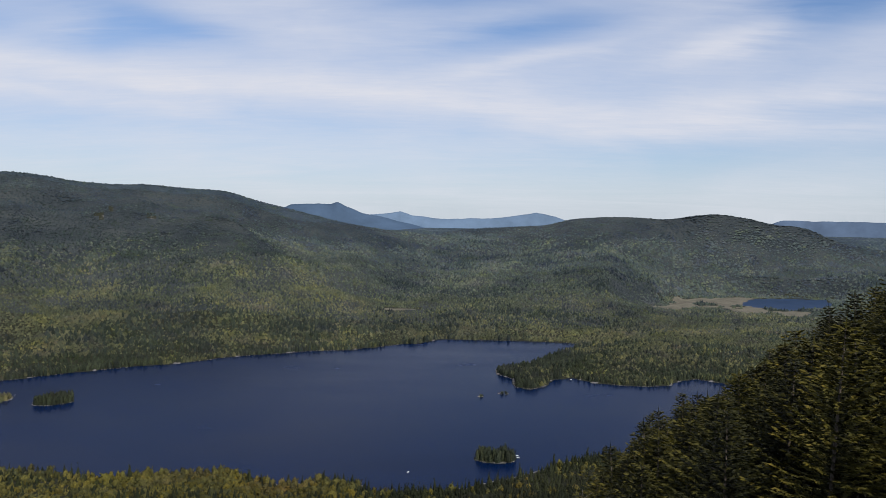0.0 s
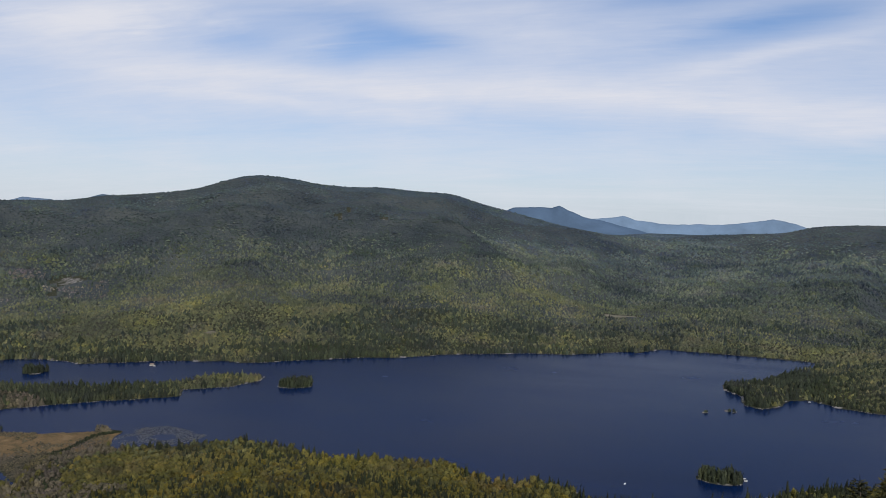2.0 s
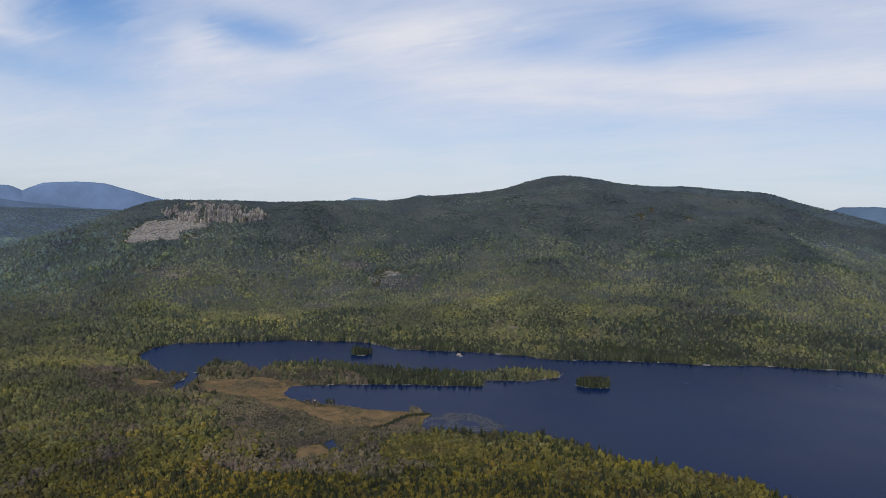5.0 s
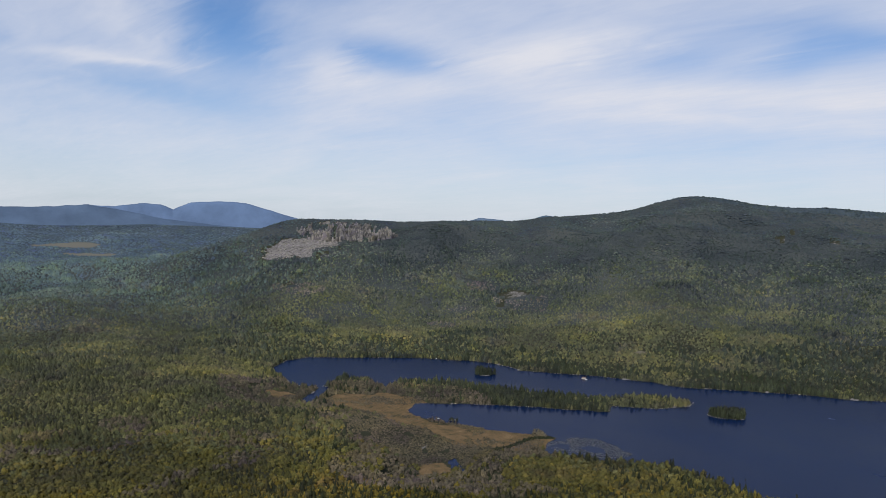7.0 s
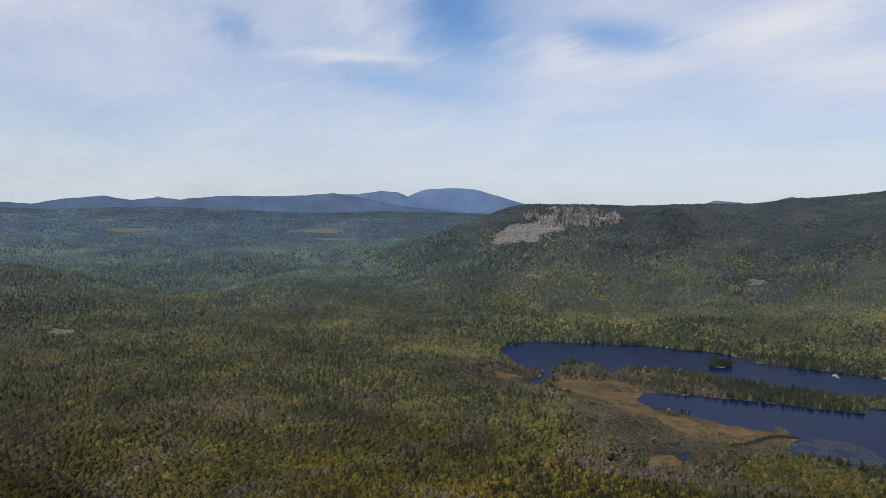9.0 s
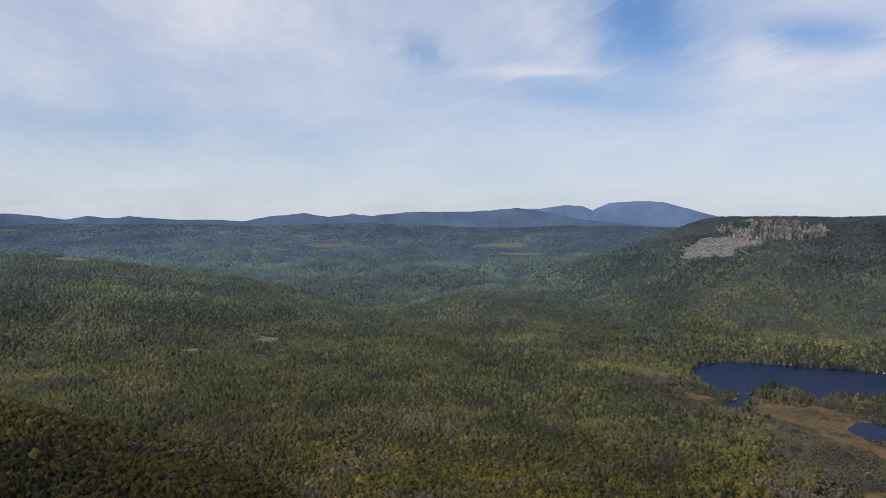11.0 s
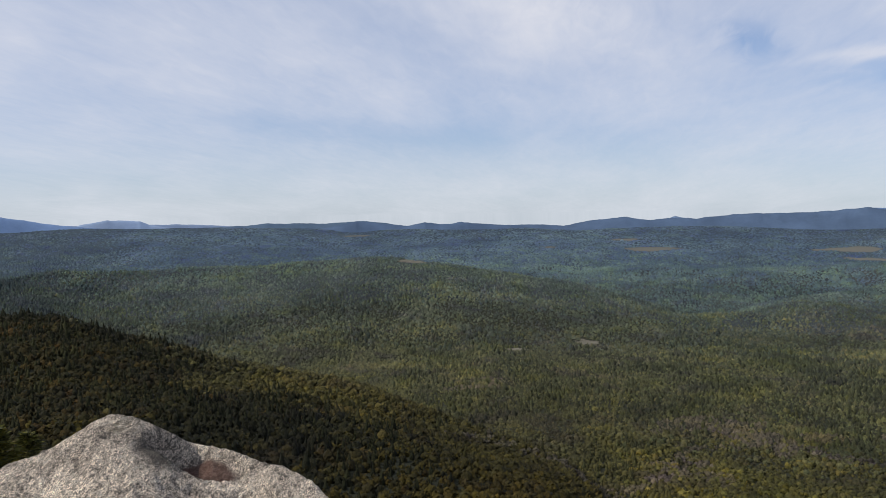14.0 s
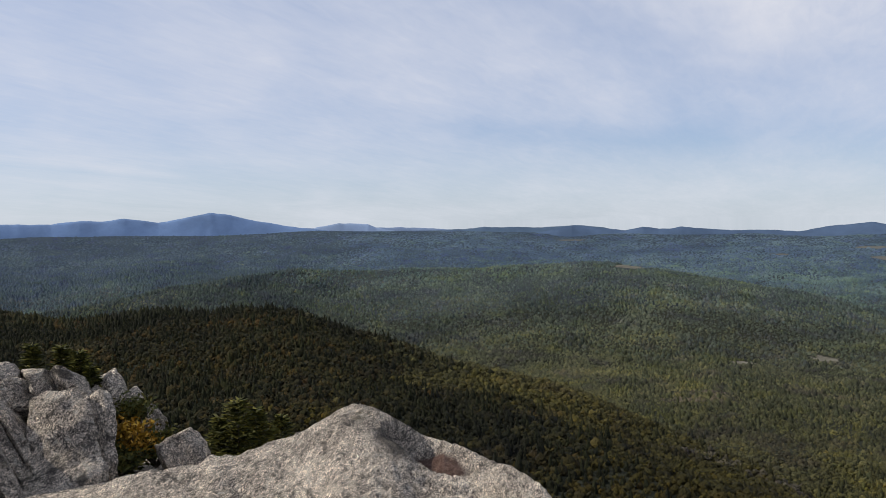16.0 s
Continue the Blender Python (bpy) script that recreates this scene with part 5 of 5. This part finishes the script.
mat_green = material("green_leaves", leaves([(0.0, (0.030, 0.036, 0.010)), (0.6, (0.085, 0.085, 0.018)), (1.0, (0.150, 0.130, 0.030))]))
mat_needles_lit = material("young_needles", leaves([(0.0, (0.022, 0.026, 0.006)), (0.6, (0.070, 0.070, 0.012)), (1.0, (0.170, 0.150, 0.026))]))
leafy(137.4, -15.3, 7.45, (0.28, 0.36), 5, mat_orange, "orange-leaved autumn shrub in a cleft of the granite")
leafy(138.0, -16.2, 7.4, (0.24, 0.30), 6, mat_green, "dull green shrub in a cleft of the granite")
leafy(136.0, -15.7, 7.6, (0.28, 0.34), 7, mat_green, "low yellow-green shrub beside the granite blocks")
leafy(137.6, -12.9, 7.75, (0.22, 0.20), 8, mat_green, "mossy green shrub on a granite shelf")
for taz, tel, tr, th, seed in ((130.5, -16.6, 7.6, 0.60, 41), (131.7, -16.7, 7.7, 0.46, 42), (129.2, -16.6, 7.8, 0.50, 43), (127.4, -16.4, 8.0, 0.40, 44),
                               (143.4, -9.9, 8.1, 0.32, 45), (141.7, -10.5, 8.1, 0.36, 46), (140.6, -11.2, 8.0, 0.40, 47), (139.9, -12.0, 7.9, 0.36, 48), (146.0, -9.2, 8.3, 0.24, 49)):
    t = spruce(th, seed, 0.5 if seed < 45 else 0.30, 0.02, 0.07, "stunted young spruce with yellow-green tips among granite", mat_needles_lit, "young_spruce")
    t["group"] = "stunted spruces"
    t.matrix_basis = pose(*spot(taz, tel, tr), 0, 0, seed * 40)


def dead_branch(place, size, seed, label):
    """Bare bleached twigs, forking twice."""
    pk = random.Random(seed)
    thing = new("dead_shrub")
    for _ in range(7):
        bm = bmesh.new()
        a = pk.uniform(0, 6.28)
        heading = Vector((math.cos(a) * 0.8, math.sin(a) * 0.8, pk.uniform(0.3, 1.1))).normalized()
        p, rad = Vector((pk.gauss(0, 0.12), pk.gauss(0, 0.12), -0.15)) * size, 0.012 * size
        for q in range(6):
            heading = (heading + Vector((pk.gauss(0, 0.3), pk.gauss(0, 0.3), pk.gauss(-0.03, 0.25)))).normalized()
            nxt = p + heading * 0.2 * size
            tube(bm, p, nxt, rad, rad * 0.8, 5)
            for _ in range(2):
                side = (heading + Vector((pk.gauss(0, 0.8), pk.gauss(0, 0.8), pk.gauss(0, 0.6)))).normalized()
                tube(bm, nxt, nxt + side * 0.18 * size * pk.uniform(0.5, 1.2), rad * 0.55, rad * 0.2, 4)
            p, rad = nxt, rad * 0.8
        part("branch", bm, mat_dead, thing)
    thing.matrix_basis = Matrix.Translation(place)
    return tagged(thing, label, "dead shrub", "dead shrubs")


def on_ground(az, r):
    p = polar(az, r, 0)
    return Vector((p.x, p.y, float(land(np.array([p.x]), np.array([p.y]))[0][0])))


for daz, dr, size, seed in ((-10.0, 8.0, 1.0, 61), (-9.2, 8.3, 0.9, 62), (-26.4, 19.0, 1.0, 63), (-28.8, 19.0, 1.1, 64), (-29.8, 18.0, 0.9, 65)):
    dead_branch(on_ground(daz, dr), size, seed, "bleached bare shrub on the summit's edge")
bush = leafy(0, 0, 1, (0.8, 1.9), 71, mat_orange, "orange-tinted shrub at the spruces' foot", 1.3)
bush.matrix_basis = Matrix.Translation(on_ground(-12.3, 15.0))

# ---- on the lake ----
mat_white = material("white_paint", plain((0.72, 0.72, 0.70), 0.4, 0.08, 1.0))
mat_plank = material("weathered_planks", plain((0.36, 0.32, 0.27), 0.85, 0.25, 1.5))
mat_roof = material("brown_shingles", plain((0.16, 0.11, 0.08), 0.85, 0.3, 1.0))


def box(bm, cx, cy, cz, sx, sy, sz):
    bmesh.ops.create_cube(bm, size=1.0, matrix=Matrix.Translation((cx, cy, cz)) @ Matrix.Diagonal((sx, sy, sz, 1)))


def boat(x, y, turn):
    thing = new("boat")
    bm = bmesh.new()
    outline = [(-2.4, 0.8), (0.6, 0.95), (1.8, 0.6), (2.7, 0.0), (1.8, -0.6), (0.6, -0.95), (-2.4, -0.8)]
    rim = [bm.verts.new((px, py, 0.75 + 0.08 * max(0, px))) for px, py in outline]
    keel = [bm.verts.new((px * 0.86, py * 0.6, -0.1)) for px, py in outline]
    inner = [bm.verts.new((px * 0.92, py * 0.84, 0.70)) for px, py in outline]
    count = len(outline)
    for j in range(count):
        q = (j + 1) % count
        bm.faces.new((keel[j], keel[q], rim[q], rim[j]))
        bm.faces.new((rim[j], rim[q], inner[q], inner[j]))
    bm.faces.new(keel)
    bm.faces.new(inner)
    part("hull", bm, mat_white, thing)
    bm = bmesh.new()
    box(bm, 0.3, 0, 0.95, 0.9, 1.3, 0.5)
    part("cabin", bm, mat_white, thing)
    bm = bmesh.new()
    box(bm, -2.5, 0, 0.7, 0.35, 0.4, 0.8)
    part("outboard_motor", bm, mat_bark, thing)
    thing.matrix_basis = pose(x, y, 0.0, 0, 0, turn)
    return tagged(thing, "small white motor boat moored on the lake", "boat", "moored boats")


def dock(x, y, turn, long=10.0):
    thing = new("dock")
    count = int(long / 0.5)
    bm = bmesh.new()
    box(bm, 0, 0, 0.62, long, 2.0, 0.10)
    part("beam", bm, mat_plank, thing)
    bm = bmesh.new()
    box(bm, 0, 0, 0.72, 0.46, 2.4, 0.06)
    first_plank = part("plank", bm, mat_white, thing, "pale weathered plank")
    first_plank.location = (-long / 2 + 0.25, 0, 0)
    for j in range(1, count):
        p = new("plank", first_plank.data)
        p.parent, p.location = thing, (-long / 2 + 0.25 + 0.5 * j, 0, 0)
    for px in (-long / 2 + 0.4, long / 2 - 0.4):
        for py in (-0.9, 0.9):
            bm = bmesh.new()
            tube(bm, (px, py, -1.5), (px, py, 1.1), 0.10, 0.09, 8)
            part("post", bm, mat_plank, thing)
    thing.matrix_basis = pose(x, y, 0.0, 0, 0, turn)
    return tagged(thing, "pale wooden dock on posts at the wooded shore", "dock", "docks")


def boathouse(x, y, turn):
    thing = new("boathouse")
    bm = bmesh.new()
    box(bm, 0, 0, 1.6, 7, 5, 2.6)
    part("wall", bm, mat_plank, thing)
    for side in (-1, 1):
        bm = bmesh.new()
        bmesh.ops.create_cube(bm, size=1.0, matrix=Matrix.Translation((0, side * 1.5, 3.5)) @ Matrix.Rotation(radians(-side * 30), 4, "X") @ Matrix.Diagonal((7.8, 3.5, 0.15, 1)))
        part("roof", bm, mat_roof, thing)
    bm = bmesh.new()
    box(bm, 0, 0, 0.1, 10, 7, 0.4)
    part("float", bm, mat_plank, thing)
    thing.matrix_basis = pose(x, y, 0.2, 0, 0, turn)
    return tagged(thing, "small brown boathouse on a float by the shore", "boathouse")


dock(104, 1066, 30, 12.0)
dock(460, 1546, 70, 12.0)
boat(108, 1060, 20)
boat(-40, 994, 65)
boat(262, 1562, 10)
boathouse(-1010, 1371, 40)
boat(-1000, 1366, 30)
dock(-1361, 1262, 130, 12.0)
boat(-1372, 1256, 50)
boat(-1345, 1272, 80)
boat(-952, 893, 20)

# pale stones along the waterline
shore_p = []
for (ax, ay), (bx, by) in zip(LAKE, LAKE[1:] + LAKE[:1]):
    long = math.hypot(bx - ax, by - ay)
    t = rng.uniform(0, 1, int(long * 3))
    d = rng.uniform(-11, 11, len(t))
    shore_p.append(np.stack([ax + (bx - ax) * t - (by - ay) / long * d, ay + (by - ay) * t + (bx - ax) / long * d], 1))
for cx, cy, a, b in ISLANDS:
    t, d = rng.uniform(0, 2 * np.pi, 30 * a), rng.uniform(0.7, 1.3, 30 * a)
    shore_p.append(np.stack([cx + np.cos(t) * a * d, cy + np.sin(t) * a * d], 1))
shore_p = np.concatenate(shore_p)
shore_w = wetness(shore_p[:, 0], shore_p[:, 1])
_, shore_m, _, _, _ = land(shore_p[:, 0], shore_p[:, 1])
rim = (shore_w > -1.6) & (shore_w < 0.5) & (shore_m < -0.5) & (fbm(shore_p[:, 0], shore_p[:, 1], 90, 3, 141) > -0.12)
shore_p = shore_p[rim]
mat_shore = woods("shore_rock", [(0.1, (0.120, 0.115, 0.105)), (0.5, (0.200, 0.192, 0.180)), (0.9, (0.300, 0.290, 0.275))], 1.2, 0.02)
grove("shore_stones", shore_p[:, 0], shore_p[:, 1], np.full(len(shore_p), 0.1), rng.uniform(0.5, 1.4, len(shore_p)), rng.uniform(0.5, 1.3, len(shore_p)), "column", mat_shore, "pale grey stones lining the lake shore")

# lily pads and floating weed over the shallows beside the marsh
u = rng.uniform(-765, -575, 9000)
v = rng.uniform(880, 1010, 9000)
shallow = (inside_by(u, v, FLATS) > 0) & (fbm(u, v, 40, 3, 95) > -0.10 + 0.25 * rng.uniform(0, 1, 9000) ** 3) & (wetness(u, v) > 1)
u, v = u[shallow], v[shallow]
hexa = np.array([(math.cos(q * math.pi / 3), math.sin(q * math.pi / 3), 0.0) for q in range(6)])
pads = np.stack([u, v, np.full(len(u), 0.05)], 1)[:, None] + hexa[None] * rng.uniform(0.4, 1.2, (len(u), 1, 1)) * (1 + rng.uniform(-0.3, 0.3, (len(u), 6, 1)))
lily = mesh_object("lily_pads", pads.reshape(-1, 3), np.arange(len(u) * 6).reshape(-1, 6), material("floating_leaves", leaves([(0.0, (0.045, 0.055, 0.062)), (0.5, (0.080, 0.085, 0.085)), (1.0, (0.120, 0.108, 0.092))])), False)
tagged(lily, "brownish lily pads and floating weed on shallow water", "lily pads", kind="stuff")

# a low bank of brush that curls into the bay, and sedge tussocks on the marsh
LINE = [(-769, 830), (-769, 845), (-768, 860), (-771, 889), (-775, 910), (-776, 929), (-769, 943), (-758, 956)]
lt = rng.uniform(0, len(LINE) - 1.001, 420)
li = lt.astype(int)
lp = np.array(LINE, float)
bank = lp[li] * (1 - (lt - li))[:, None] + lp[li + 1] * (lt - li)[:, None] + rng.normal(0, 2.2, (420, 2))
grove("bank_brush", bank[:, 0], bank[:, 1], np.full(420, 0.1), rng.uniform(1.8, 4.5, 420), rng.uniform(1.4, 2.6, 420), "small_dome", mat_lakeside_fir, "dark brush on a low bank through the marsh")
sx, sy = rng.uniform(-1240, -640, 16000), rng.uniform(660, 990, 16000)
sz, sm, _, _, sw = land(sx, sy)
sedge = (sm > 0.5) & (sw < -1) & (fbm(sx, sy, 70, 3, 97) > -0.05)
sx, sy, sz = sx[sedge], sy[sedge], sz[sedge]
mat_sedge = woods("marsh_sedge", [(0.2, (0.070, 0.056, 0.028)), (0.5, (0.120, 0.082, 0.038)), (0.9, (0.160, 0.115, 0.058))], 1.0, 0.03)
grove("marsh_sedge", sx, sy, sz, rng.uniform(0.5, 1.1, len(sx)), rng.uniform(1.0, 2.4, len(sx)), "tuft", mat_sedge, "rusty brown sedge tussocks of the marsh")

bx, by = rng.uniform(-1240, -600, 30000), rng.uniform(640, 1000, 30000)
bz, bmarsh, _, _, bwet = land(bx, by)
wild = (bmarsh > -1.2) & (bwet < -1) & (fbm(bx, by, 45, 3, 103) - 0.12 * bmarsh > 0.05 + 0.1 * rng.uniform(-1, 1, 30000))
wild |= (inside_by(bx, by, BRUSHLAND) > -6) & (bwet < -1.5) & (fbm(bx, by, 30, 3, 109) > -0.42)
grove("marsh_brush", bx[wild], by[wild], bz[wild], rng.uniform(1.0, 2.8, wild.sum()), rng.uniform(1.2, 2.4, wild.sum()), "small_dome", mat_brush, "grey-green low brush scattered over the marsh")
